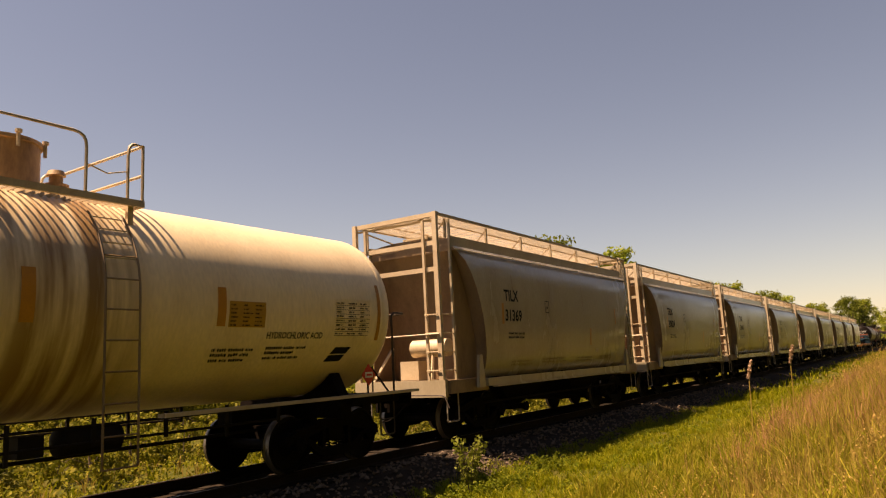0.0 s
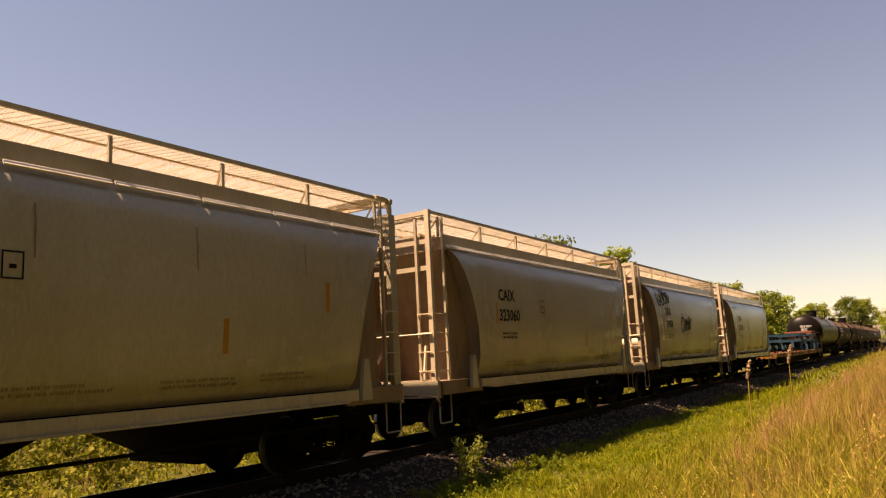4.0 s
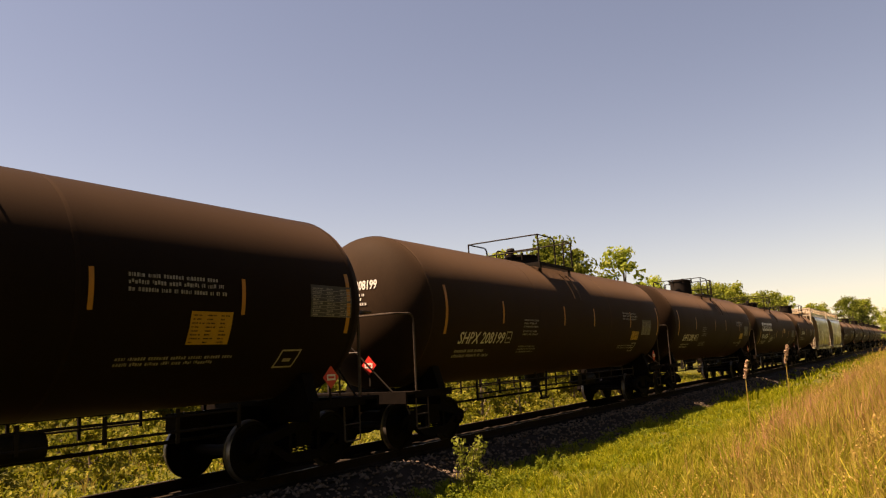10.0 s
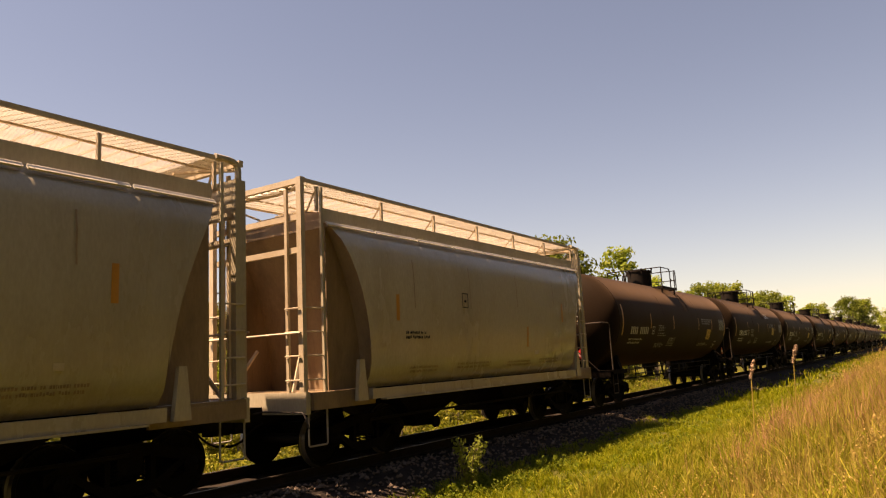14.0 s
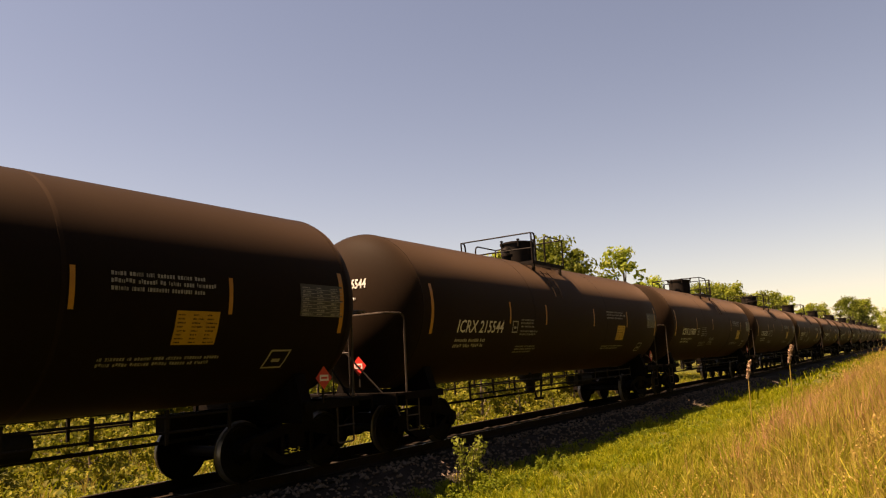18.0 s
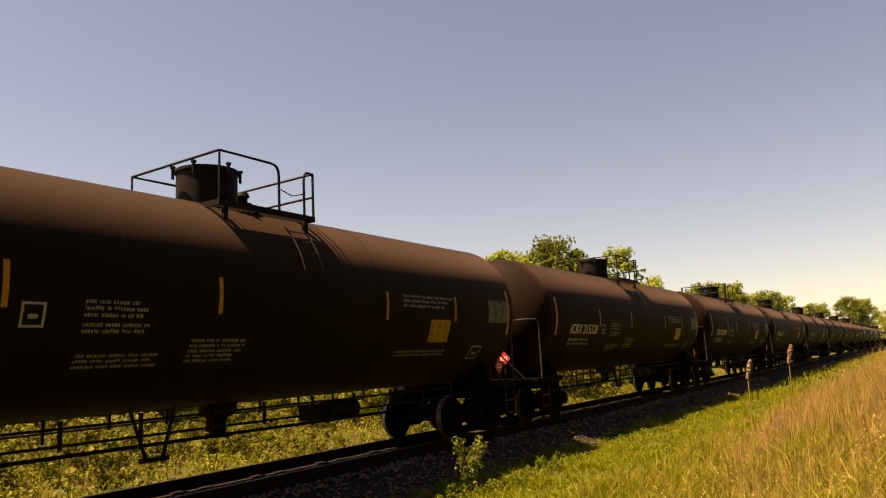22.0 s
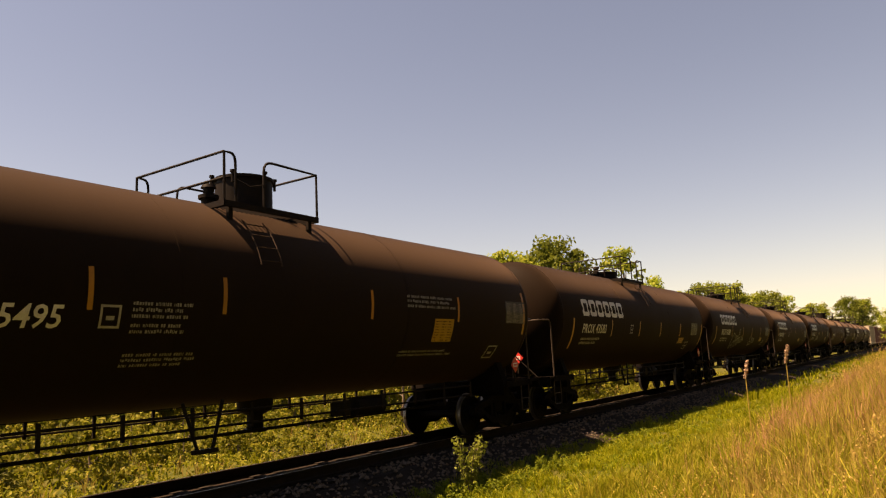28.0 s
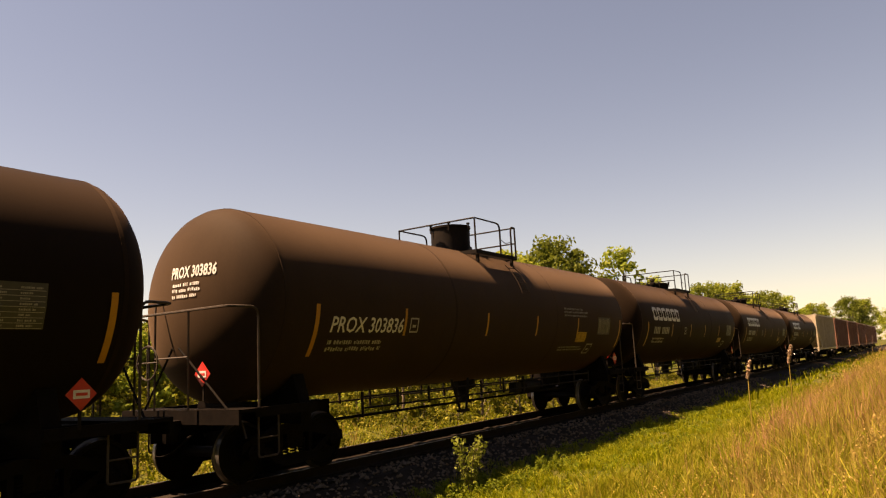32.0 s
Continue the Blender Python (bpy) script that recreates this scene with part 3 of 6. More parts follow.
def far_woods():
    """The wooded distance, all round the horizon."""
    rng = np.random.default_rng(31)
    verts, faces = [], []
    clumps = []
    for i in range(900):
        az = rng.uniform(-20, 100)
        away = rng.uniform(130, 230)
        x, y = -math.sin(radians(az)) * away, math.cos(radians(az)) * away
        if abs(x + TRACK) < 9:
            continue
        top = 8 + 4 * noise.noise((az * 0.6, 0, 1))
        clumps.append(((x, y, rng.uniform(0.5, top)), rng.uniform(1.6, 3.0)))
    leaf_cloud(rng, clumps, 0.55, 45, verts, faces)
    tagged(new("far_woods", cloud("far_woods", verts, faces, L_TREE)), "distant band of green woods", "woods", kind="stuff")


far_woods()


def woods_behind():
    """An unseen wood at the verge's back, behind the camera, added to block skylight."""
    rng = np.random.default_rng(41)
    verts, faces = [], []
    clumps = []
    for i in range(1500):
        y = rng.uniform(-70, 110)
        x = rng.uniform(5.5, 14) + 0.06 * abs(y)
        top = 18 + 3 * noise.noise((y * 0.1, 5, 1))
        clumps.append(((x, y, rng.uniform(0.5, top)), rng.uniform(1.2, 2.4)))
    leaf_cloud(rng, clumps, 0.6, 45, verts, faces)
    tagged(new("verge_woods", cloud("verge_woods", verts, faces, L_SHADE)), "unseen dark green wood behind the verge, added to block skylight", "woods", kind="stuff")


woods_behind()


def utility_pole(azimuth, away, tall, arms):
    root = tagged(new("utility_pole"), "weathered wooden utility pole behind the trees", "utility pole")
    x, y, z = spot(azimuth, away, 0.4)
    root.matrix_basis = pose(x, y, z, 0, 0, azimuth)
    bm = bmesh.new()
    lathe(bm, ((0.13, 0), (0.085, tall)), "z", 10)
    part("pole", bm, M_POLE, root, "", True)
    for i in range(arms):
        bm = bmesh.new()
        box(bm, 0, -0.13, tall - 0.35 - 0.9 * i, 3.0 if arms > 1 else 2.6, 0.1, 0.13)
        arm = part("crossarm", bm, M_POLE, root)
        for k in (-1.2, -0.5, 0.5, 1.2):
            bm = bmesh.new()
            lathe(bm, ((0.03, 0), (0.05, 0.04), (0.03, 0.08), (0.05, 0.12), (0.02, 0.17)), "z", 8, (k, -0.13, tall - 0.285 - 0.9 * i))
            part("insulator", bm, M_GRIP, arm, "pale glass insulator", True)
    return root


def herbs():
    """Broad-leaved weeds among the grass, seed heads on the dry stalks, clumps in the meadow."""
    rng = np.random.default_rng(51)
    verts, faces = [], []
    clumps = []
    for i in range(1500):
        y = 5 + 22 * rng.random() ** 1.4
        x = rng.uniform(-7.3, -2.0) if i % 3 else rng.uniform(-7.5, -6.3)
        z = ground_z(x, y)
        clumps.append(((x, y, z + 0.10), rng.uniform(0.06, 0.13)))
    for i in range(260):
        y = 4.8 + 9 * rng.random() ** 1.2
        x = rng.uniform(-7.1, -6.0)
        tall = rng.uniform(0.1, 0.42) * (0.6 + 0.5 * noise.noise((x, y, 3)))
        clumps += [((x + rng.normal() * 0.02, y, ground_z(x, y) + tall * f), 0.05 + 0.04 * rng.random()) for f in (0.5, 0.8, 1.1)]
    leaf_cloud(rng, clumps, 0.024, 15, verts, faces)
    tagged(new("verge_weeds", cloud("verge_weeds", verts, faces, L_WEED)), "low broad-leaved weeds in the verge grass", "weeds", kind="stuff")
    verts, faces, clumps = [], [], []
    for i in range(3000):
        x, y, grow = dry_bank(rng)
        if noise.noise((x * 0.5, y * 0.5, 33)) < -0.15:
            continue
        z = ground_z(x, y) + 0.95 * grow * rng.uniform(0.7, 1.1)
        lean = rng.normal() * 0.012
        for k in range(6):
            clumps.append(((x + lean * k, y + lean * 0.5 * k, z + 0.018 * k), 0.007 - 0.0008 * k))
    leaf_cloud(rng, clumps, 0.009, 2, verts, faces)
    tagged(new("seed_heads", cloud("seed_heads", verts, faces, L_SEED)), "brown seed heads over the dry grass", "grass", kind="stuff")
    verts, faces, clumps = [], [], []
    for i in range(4600):
        x, y, grow = meadow(rng)
        clumps.append(((x, y, ground_z(x, y) + 0.1 + 0.12 * grow), rng.uniform(0.14, 0.34)))
    leaf_cloud(rng, clumps, 0.045, 22, verts, faces)
    tagged(new("meadow_weeds", cloud("meadow_weeds", verts, faces, L_SHRUB)), "yellow-green weeds in the meadow beyond the track", "weeds", kind="stuff")


herbs()
utility_pole(51.9, 66, 9.75, 1)
utility_pole(35.8, 42, 4.9, 0)
utility_pole(8.9, 150, 11.0, 0)


# ---- rolling stock: shared parts ----
# Each car stands at its own origin: x across (towards the verge positive), y along, z = 0 on the rail.
WHEEL_R = 0.457


def wheelset_mesh(bm):
    for side in (-1, 1):
        prof = [(0.06, side * 0.66), (WHEEL_R + 0.028, side * 0.685), (WHEEL_R + 0.028, side * 0.715), (WHEEL_R + 0.002, side * 0.735),
                (WHEEL_R - 0.003, side * 0.815), (WHEEL_R - 0.05, side * 0.82), (WHEEL_R - 0.07, side * 0.79), (0.2, side * 0.755),
                (0.14, side * 0.81), (0.1, side * 0.82), (0.1, side * 0.66)]
        lathe(bm, prof, "x", 28, (0, 0, 0), False)
    lathe(bm, ((0.085, -0.95), (0.085, 0.95)), "x", 12)


def side_frame_mesh(bm):
    """Cast truck side frame, with its window and the pedestals over the bearings."""
    x0, x1 = -0.07, 0.07
    outer = ((-1.12, 0.44), (-1.10, 0.60), (-0.95, 0.66), (-0.62, 0.72), (-0.30, 0.80), (0.30, 0.80), (0.62, 0.72), (0.95, 0.66), (1.10, 0.60),
             (1.12, 0.44), (1.05, 0.40), (0.98, 0.53), (0.80, 0.53), (0.72, 0.40), (0.42, 0.26), (0.28, 0.20), (-0.28, 0.20), (-0.42, 0.26), (-0.72, 0.40),
             (-0.80, 0.53), (-0.98, 0.53), (-1.05, 0.40))
    top = ((-1.12, 0.44), (-1.10, 0.60), (-0.95, 0.67), (-0.62, 0.73), (-0.30, 0.82), (0.30, 0.82), (0.62, 0.73), (0.95, 0.67), (1.10, 0.60), (1.12, 0.44),
           (0.98, 0.53), (0.80, 0.54), (0.62, 0.58), (0.28, 0.66), (-0.28, 0.66), (-0.62, 0.58), (-0.80, 0.54), (-0.98, 0.53))
    prism(bm, top, "x", x0, x1)
    low = ((-0.84, 0.53), (-0.74, 0.56), (-0.36, 0.34), (0.36, 0.34), (0.74, 0.56), (0.84, 0.53), (0.44, 0.25), (0.28, 0.19), (-0.28, 0.19), (-0.44, 0.25))
    prism(bm, low, "x", x0, x1)
    for s in (-1, 1):
        box(bm, 0, 0.32 * s, 0.5, 0.13, 0.07, 0.36)


def springs_mesh(bm):
    for k in (-0.18, 0.0, 0.18):
        turns = 5
        tube(bm, [(0.055 * math.cos(i * 6.283 / 6), k + 0.055 * math.sin(i * 6.283 / 6), 0.35 + 0.24 * i / (6 * turns)) for i in range(6 * turns + 1)], 0.014, 4)


def bearing_mesh(bm):
    lathe(bm, ((0.105, -0.05), (0.12, 0.02), (0.12, 0.10), (0.085, 0.13), (0.05, 0.145)), "x", 16)
    for i in range(3):
        a = i * 2.094
        lathe(bm, ((0.02, 0.13), (0.02, 0.16)), "x", 6, (0, 0.06 * math.cos(a), 0.06 * math.sin(a)))


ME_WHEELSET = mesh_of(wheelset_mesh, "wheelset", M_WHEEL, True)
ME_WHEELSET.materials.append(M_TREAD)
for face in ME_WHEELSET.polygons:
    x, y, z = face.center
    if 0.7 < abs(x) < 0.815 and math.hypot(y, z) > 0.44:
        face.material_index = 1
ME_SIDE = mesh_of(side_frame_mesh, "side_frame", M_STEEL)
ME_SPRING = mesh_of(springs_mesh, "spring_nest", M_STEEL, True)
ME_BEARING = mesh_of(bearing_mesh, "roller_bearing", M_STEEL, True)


def coupler_mesh(bm):
    """Knuckle coupler pointing to -y from its car's end."""
    box(bm, 0, 0.28, 0.84, 0.16, 0.62, 0.16)
    prism(bm, ((-0.17, 0.02), (-0.15, -0.26), (-0.07, -0.30), (-0.02, -0.14), (0.06, -0.10), (0.13, -0.24), (0.19, -0.22), (0.2, -0.02), (0.1, 0.10), (-0.1, 0.10)),
          "z", 0.68, 1.0)


def hose_mesh(bm):
    tube(bm, bent([(0.28, 0.30, 0.80), (0.29, 0.08, 0.74), (0.26, -0.08, 0.58), (0.12, -0.22, 0.48), (0.05, -0.30, 0.50)], 0.12), 0.02, 6)


def lever_mesh(bm):
    tube(bm, bent([(0.10, 0.12, 0.95), (0.35, 0.22, 1.0), (1.25, 0.30, 0.98), (1.38, 0.28, 0.72)], 0.08), 0.016, 5)


ME_COUPLER = mesh_of(coupler_mesh, "coupler", M_STEEL)
ME_HOSE = mesh_of(hose_mesh, "air_hose", M_STEEL, True)
ME_LEVER = mesh_of(lever_mesh, "uncoupling_lever", M_HANDRAIL, True)


def set_at(ob, m):
    ob.matrix_basis = m
    return ob


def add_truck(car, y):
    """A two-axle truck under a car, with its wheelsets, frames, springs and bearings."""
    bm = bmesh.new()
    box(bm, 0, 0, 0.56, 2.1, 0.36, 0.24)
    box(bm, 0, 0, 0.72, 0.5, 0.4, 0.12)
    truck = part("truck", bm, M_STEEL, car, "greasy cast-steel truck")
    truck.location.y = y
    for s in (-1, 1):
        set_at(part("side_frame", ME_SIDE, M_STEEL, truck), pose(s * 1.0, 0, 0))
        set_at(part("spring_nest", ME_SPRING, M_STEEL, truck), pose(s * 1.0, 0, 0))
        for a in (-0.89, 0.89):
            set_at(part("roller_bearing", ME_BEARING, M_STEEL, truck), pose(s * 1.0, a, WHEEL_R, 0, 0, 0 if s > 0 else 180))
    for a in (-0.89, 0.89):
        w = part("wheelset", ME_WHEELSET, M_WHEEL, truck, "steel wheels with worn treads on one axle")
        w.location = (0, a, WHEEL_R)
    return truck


def add_ends(car, length):
    for s in (-1, 1):
        turn = pose(0, s * (length / 2 - 0.27), 0, 0, 0, 0 if s < 0 else 180)
        set_at(part("coupler", ME_COUPLER, M_STEEL, car, "rusty knuckle coupler"), turn)
        set_at(part("air_hose", ME_HOSE, M_STEEL, car), turn)
        set_at(part("uncoupling_lever", ME_LEVER, M_GRIP, car), turn)


# ---- lettering ----
LETTERS = {}


def letter_mesh(text, size, material, wide=1.0, weight=0.0, slant=0.0):
    """Flat lettering as a mesh, its lower left corner at the origin, in the plane u, w."""
    key = (text, size, material.name, wide, weight, slant)
    if key not in LETTERS:
        cu = bpy.data.curves.new("lettering", 'FONT')
        cu.body, cu.size, cu.resolution_u, cu.offset, cu.shear = text, size, 2, weight, slant
        ob = new("lettering", cu)
        me = bpy.data.meshes.new_from_object(ob.evaluated_get(bpy.context.evaluated_depsgraph_get()))
        bm = bmesh.new()
        bm.from_mesh(me)
        for level in range(1, 6):
            bmesh.ops.bisect_plane(bm, geom=bm.verts[:] + bm.edges[:] + bm.faces[:], plane_co=(0, 0.08 * level, 0), plane_no=(0, 1, 0))
        bm.verts.index_update()
        co = [(v.co.x * wide, v.co.y) for v in bm.verts]
        faces = [tuple(v.index for v in f.verts) for f in bm.faces]
        bm.free()
        bpy.data.objects.remove(ob)
        bpy.data.curves.remove(cu)
        bpy.data.meshes.remove(me)
        LETTERS[key] = (co, faces)
    return LETTERS[key]


def wrap_on(co, faces, where, material, name):
    """Lays flat (u, w) points on a surface: where(u, w) gives the place."""
    return cloud(name, [tuple(where(u, w)) for u, w in co], faces, material)


def bars(spec):
    """Unreadable small print: plain bars, rows of (u, w, length, height)."""
    co, faces = [], []
    for u, w, n, h in spec:
        steps = max(1, math.ceil(h / 0.12))
        for i in range(steps):
            k = len(co)
            a, b = w + h * i / steps, w + h * (i + 1) / steps
            co += [(u, a), (u + n, a), (u + n, b), (u, b)]
            faces.append((k, k + 1, k + 2, k + 3))
    return co, faces


def print_block(u, w, lines, wide, high, rng):
    """Rows of broken bars, as small stencilled print."""
    spec = []
    for i in range(lines):
        x = u
        end = u + wide * rng.uniform(0.75, 1.0)
        while x < end - high:
            for _ in range(rng.choice((2, 4, 5, 6, 7, 8))):
                n = high * rng.choice((0.22, 0.5, 0.5, 0.6))
                if x + n > end:
                    break
                tall = high * rng.choice((0.72, 0.85, 0.85))
                spec.append((x, w - i * high * 1.55 + rng.choice((0, 0, high - tall) if i % 2 else (0,)), n, tall))
                x += n + high * 0.22
            x += high * 0.6
    return spec


# ---- tank cars ----
TANK_R, TANK_Z = 1.63, 2.82
LOW_R, LOW_Z = 1.62, 2.74
SMALL_R, SMALL_Z = 1.50, 2.70
HEAD = 0.75
GAP = 0.41


def head_profile(r, half, deep, n=9):
    out = []
    for i in range(n + 1):
        a = math.pi / 2 * i / n
        out.append((max(0.02, r * math.sin(a)), -half - deep * math.cos(a)))
    return out


def on_tank(r, zc=TANK_Z, side=1):
    """Maps u along the car and w up from the tank's middle on to its side."""
    def where(u, w):
        a = w / r
        return (side * (r + 0.006) * math.cos(a), u, zc + (r + 0.006) * math.sin(a))
    return where


def tank_mesh(half, r, deep, zc):
    def build(bm):
        prof = head_profile(r, half, deep)
        steps = 8
        mid = [(r, -half + 2 * half * i / steps) for i in range(1, steps)]
        tail = [(a, -b) for a, b in prof[::-1]]
        lathe(bm, prof + mid + tail, "y", 56, (0, 0, zc))
    return build


def end_rail(bm, y, s, r):
    """Pipe handrail round the end platform."""
    tube(bm, bent([(1.38, y - 0.18 * s, 1.15), (1.38, y - 0.18 * s, 2.66), (1.30, y + 0.36 * s, 2.66), (-1.30, y + 0.36 * s, 2.66),
                   (-1.38, y - 0.18 * s, 2.66), (-1.38, y - 0.18 * s, 1.15)], 0.14), 0.021, 6)
    tube(bm, bent([(-0.5, y + 0.30 * s, 1.15), (-0.5, y + 0.30 * s, 2.86), (-0.5, y - 0.1 * s, 2.86), (-0.5, y - 0.1 * s, 2.3)], 0.1), 0.017, 5)
    for x in (-0.42, 0.42):
        tube(bm, [(x, y + 0.36 * s, 2.66), (x, y + 0.36 * s, 1.15)], 0.017, 5)
    tube(bm, [(-0.42, y + 0.36 * s, 1.95), (0.42, y + 0.36 * s, 1.95)], 0.014, 5)


def make_tank_car(length, paint, label, kind="tank_car", r=TANK_R, zc=TANK_Z, hatch="tall", braces=True, pipe=None, inset=1.85):
    """A tank car of that length over couplers, built in its parts."""
    rng = random.Random(int(length * 100) + len(label))
    car = tagged(new(kind), label, "tank car", "freight train")
    half = length / 2 - GAP - HEAD
    pipe = pipe or M_PIPE
    part("tank_shell", mesh_of(tank_mesh(half, r, HEAD, zc), "tank_shell", paint, True), paint, car)
    # weld bands
    for y in (-half, -half * 0.34, half * 0.34, half):
        bm = bmesh.new()
        lathe(bm, ((r - 0.02, y - 0.035), (r + 0.0025, y - 0.03), (r + 0.0025, y + 0.03), (r - 0.02, y + 0.035)), "y", 56, (0, 0, zc), False)
        part("weld_band", bm, paint, car, "", True)
    top = zc + r
    # hatch and fittings
    bm = bmesh.new()
    hr, hh = (0.5, 0.62) if hatch == "tall" else (0.5, 0.22)
    hy, vy = (0.0, -0.8) if hatch == "tall" else (-0.3, -1.05)
    lathe(bm, ((hr, top - 0.1), (hr, top + hh - 0.06), (hr + 0.03, top + hh - 0.05), (hr + 0.03, top + hh), (hr - 0.1, top + hh + 0.03), (0.05, top + hh + 0.05)), "z", 28,
          (0, hy, 0))
    dome = part("hatch_dome", bm, pipe, car, "round valve housing", True)
    for a in range(6):
        bm = bmesh.new()
        x, y = (hr + 0.05) * math.cos(a * 1.047), hy + (hr + 0.05) * math.sin(a * 1.047)
        lathe(bm, ((0.025, top + hh - 0.16), (0.025, top + hh + 0.02), (0.045, top + hh + 0.02), (0.045, top + hh + 0.06)), "z", 8, (x, y, 0))
        part("eye_bolt", bm, pipe, dome, "", True)
    bm = bmesh.new()
    lathe(bm, ((0.12, top - 0.1), (0.12, top + 0.14), (0.17, top + 0.14), (0.17, top + 0.2), (0.09, top + 0.22), (0.09, top + 0.32), (0.13, top + 0.33), (0.10, top + 0.4)), "z", 16,
          (0.05, vy, 0))
    part("safety_valve", bm, pipe, car, "small capped safety valve", True)
    # platform of grating bars on both sides of the hatch
    deck = zc + r - 0.19
    px = 1.14
    y0, y1 = (-1.36, 0.66) if hatch == "tall" else (-1.45, 0.82)
    # handrails: a loop from the front corner, a gap for the ladder, a loop to the rear corner
    hz = deck + 0.82
    front = 1.07 if hatch == "low" else 0.22
    rear = 0.6 if hatch == "low" else 1.22
    yl = (y0 + front + y1 - rear) / 2
    for s in (-1, 1):
        bm = bmesh.new()
        box(bm, s * px, (y0 + y1) / 2, deck, 0.06, y1 - y0, 0.09)
        box(bm, s * (px - 0.52), (y0 + y1) / 2, deck + 0.015, 0.05, y1 - y0, 0.06)
        for y in (y0, y1):
            box(bm, s * (px - 0.26), y, deck, 0.56, 0.05, 0.09)
        platform = part("platform", bm, pipe, car, "open grating walkway")
        bm = bmesh.new()
        for i in range(int((y1 - y0) / 0.1)):
            box(bm, s * (px - 0.26), y0 + 0.1 * i + 0.05, deck + 0.015, 0.53, 0.014, 0.05)
        tagged(part("grating", bm, pipe, platform), kind="stuff")
        for y in (y0 + 0.15, y1 - 0.15):
            bm = bmesh.new()
            z0 = zc + math.sqrt(r * r - 1.08 * 1.08) - 0.06
            box(bm, s * 1.08, y, (z0 + deck) / 2, 0.06, 0.08, deck - z0)
            part("platform_leg", bm, pipe, platform)
        for ya, yb in ((y0, y0 + front), (y1, y1 - rear)):
            bm = bmesh.new()
            tube(bm, [(s * px, ya, deck)] + bent([(s * px, ya, hz), (s * px, yb, hz), (s * px, yb, deck)], 0.18), 0.023, 6)
            part("handrail", bm, pipe, platform, "pipe handrail", True)
        bm = bmesh.new()
        tube(bm, [(s * px, y0 + front, hz - 0.4), (s * px, yl, hz - 0.48), (s * px, y1 - rear, hz - 0.4)], 0.010, 5)
        part("safety_chain", bm, pipe, platform)
        # short ladder down the tank's shoulder
        bm = bmesh.new()
        for dy in (-0.21, 0.21):
            pts = [(s * (r + 0.06) * math.sin(a), yl + dy, zc + (r + 0.06) * math.cos(a)) for a in np.linspace(0.78, 1.3, 6)]
            tube(bm, pts, 0.012, 5)
        for i in range(4):
            a = 0.84 + i * 0.14
            p = (s * (r + 0.06) * math.sin(a), yl, zc + (r + 0.06) * math.cos(a))
            tube(bm, [(p[0], yl - 0.21, p[2]), (p[0], yl + 0.21, p[2])], 0.010, 5)
        part("ladder", bm, M_LADDER if pipe is M_PIPE else pipe, platform, "short side ladder below the platform", True)
    for y, z in ((y0, hz), (y1, hz), (y0, hz - 0.42)):
        bm = bmesh.new()
        tube(bm, [(-px, y, z), (px, y, z)], 0.021, 6)
        part("cross_rail", bm, pipe, platform, "", True)
    # saddles, stub sills, end platforms
    ty = length / 2 - inset
    for s in (-1, 1):
        bm = bmesh.new()
        box(bm, 0, s * (length / 2 - 2.0), 0.95, 0.36, 3.2, 0.30)
        part("stub_sill", bm, M_STEEL, car)
        bm = bmesh.new()
        arcpts = [((r + 0.03) * math.sin(a), zc - (r + 0.03) * math.cos(a)) for a in np.linspace(-0.75, 0.75, 13)]
        prism(bm, [(1.3, 0.82), (-1.3, 0.82), (-1.3, 1.1)] + arcpts + [(1.3, 1.1)], "y", s * ty - 0.12, s * ty + 0.12)
        part("saddle", bm, M_STEEL, car)
        bm = bmesh.new()
        ye = s * (length / 2 - 0.62)
        box(bm, 0, ye, 1.12, 2.9, 0.52, 0.05)
        box(bm, 0, ye + s * 0.24, 1.04, 2.9, 0.05, 0.22)
        for i in (-1, 1):
            box(bm, i * 1.38, s * (length / 2 - 1.35), 1.08, 0.07, 1.3, 0.14)
        part("end_platform", bm, M_STEEL, car)
        bm = bmesh.new()
        end_rail(bm, s * (length / 2 - 0.62), s, r)
        part("end_handrail", bm, M_HANDRAIL, car, "bent pipe handrail across the end", True)
        for i in (-1, 1):
            bm = bmesh.new()
            ys = s * (length / 2 - 1.0)
            tube(bm, bent([(i * 1.36, ys - 0.2, 1.05), (i * 1.36, ys - 0.2, 0.42), (i * 1.36, ys + 0.2, 0.42), (i * 1.36, ys + 0.2, 1.05)], 0.05), 0.016, 5)
            tube(bm, [(i * 1.36, ys - 0.2, 0.7), (i * 1.36, ys + 0.2, 0.7)], 0.013, 5)
            part("stirrup_step", bm, M_HANDRAIL, car, "", True)
            if braces:
                bm = bmesh.new()
                tube(bm, [(i * 0.08, s * (length / 2 - 0.34), 2.1), (i * 1.05, s * (length / 2 - 0.5), 1.12)], 0.019, 6)
                part("diagonal_brace", bm, M_PIPE, car, "", True)
    # pipes and posts slung below the tank
    run = ty - 1.5
    for s in (-1, 1):
        bm = bmesh.new()
        tube(bm, [(s * 1.22, -run, 1.13), (s * 1.22, run, 1.13)], 0.02, 6)
        part("running_pipe", bm, M_PIPE, car, "", True)
        bm = bmesh.new()
        tube(bm, [(s * 1.22, -run, 0.93), (s * 1.22, run, 0.93)], 0.02, 6)
        part("running_pipe", bm, M_PIPE, car, "", True)
        n = 11
        for i in range(n):
            y = -run + 2 * run * i / (n - 1)
            bm = bmesh.new()
            box(bm, s * 1.22, y, 1.05 if i % 3 else 1.0, 0.035, 0.045, 0.34 if i % 3 else 0.46)
            part("pipe_hanger", bm, M_PIPE, car)
    bm = bmesh.new()
    tube(bm, [(0.35, -ty, 0.72), (0.35, ty, 0.72)], 0.03, 6)
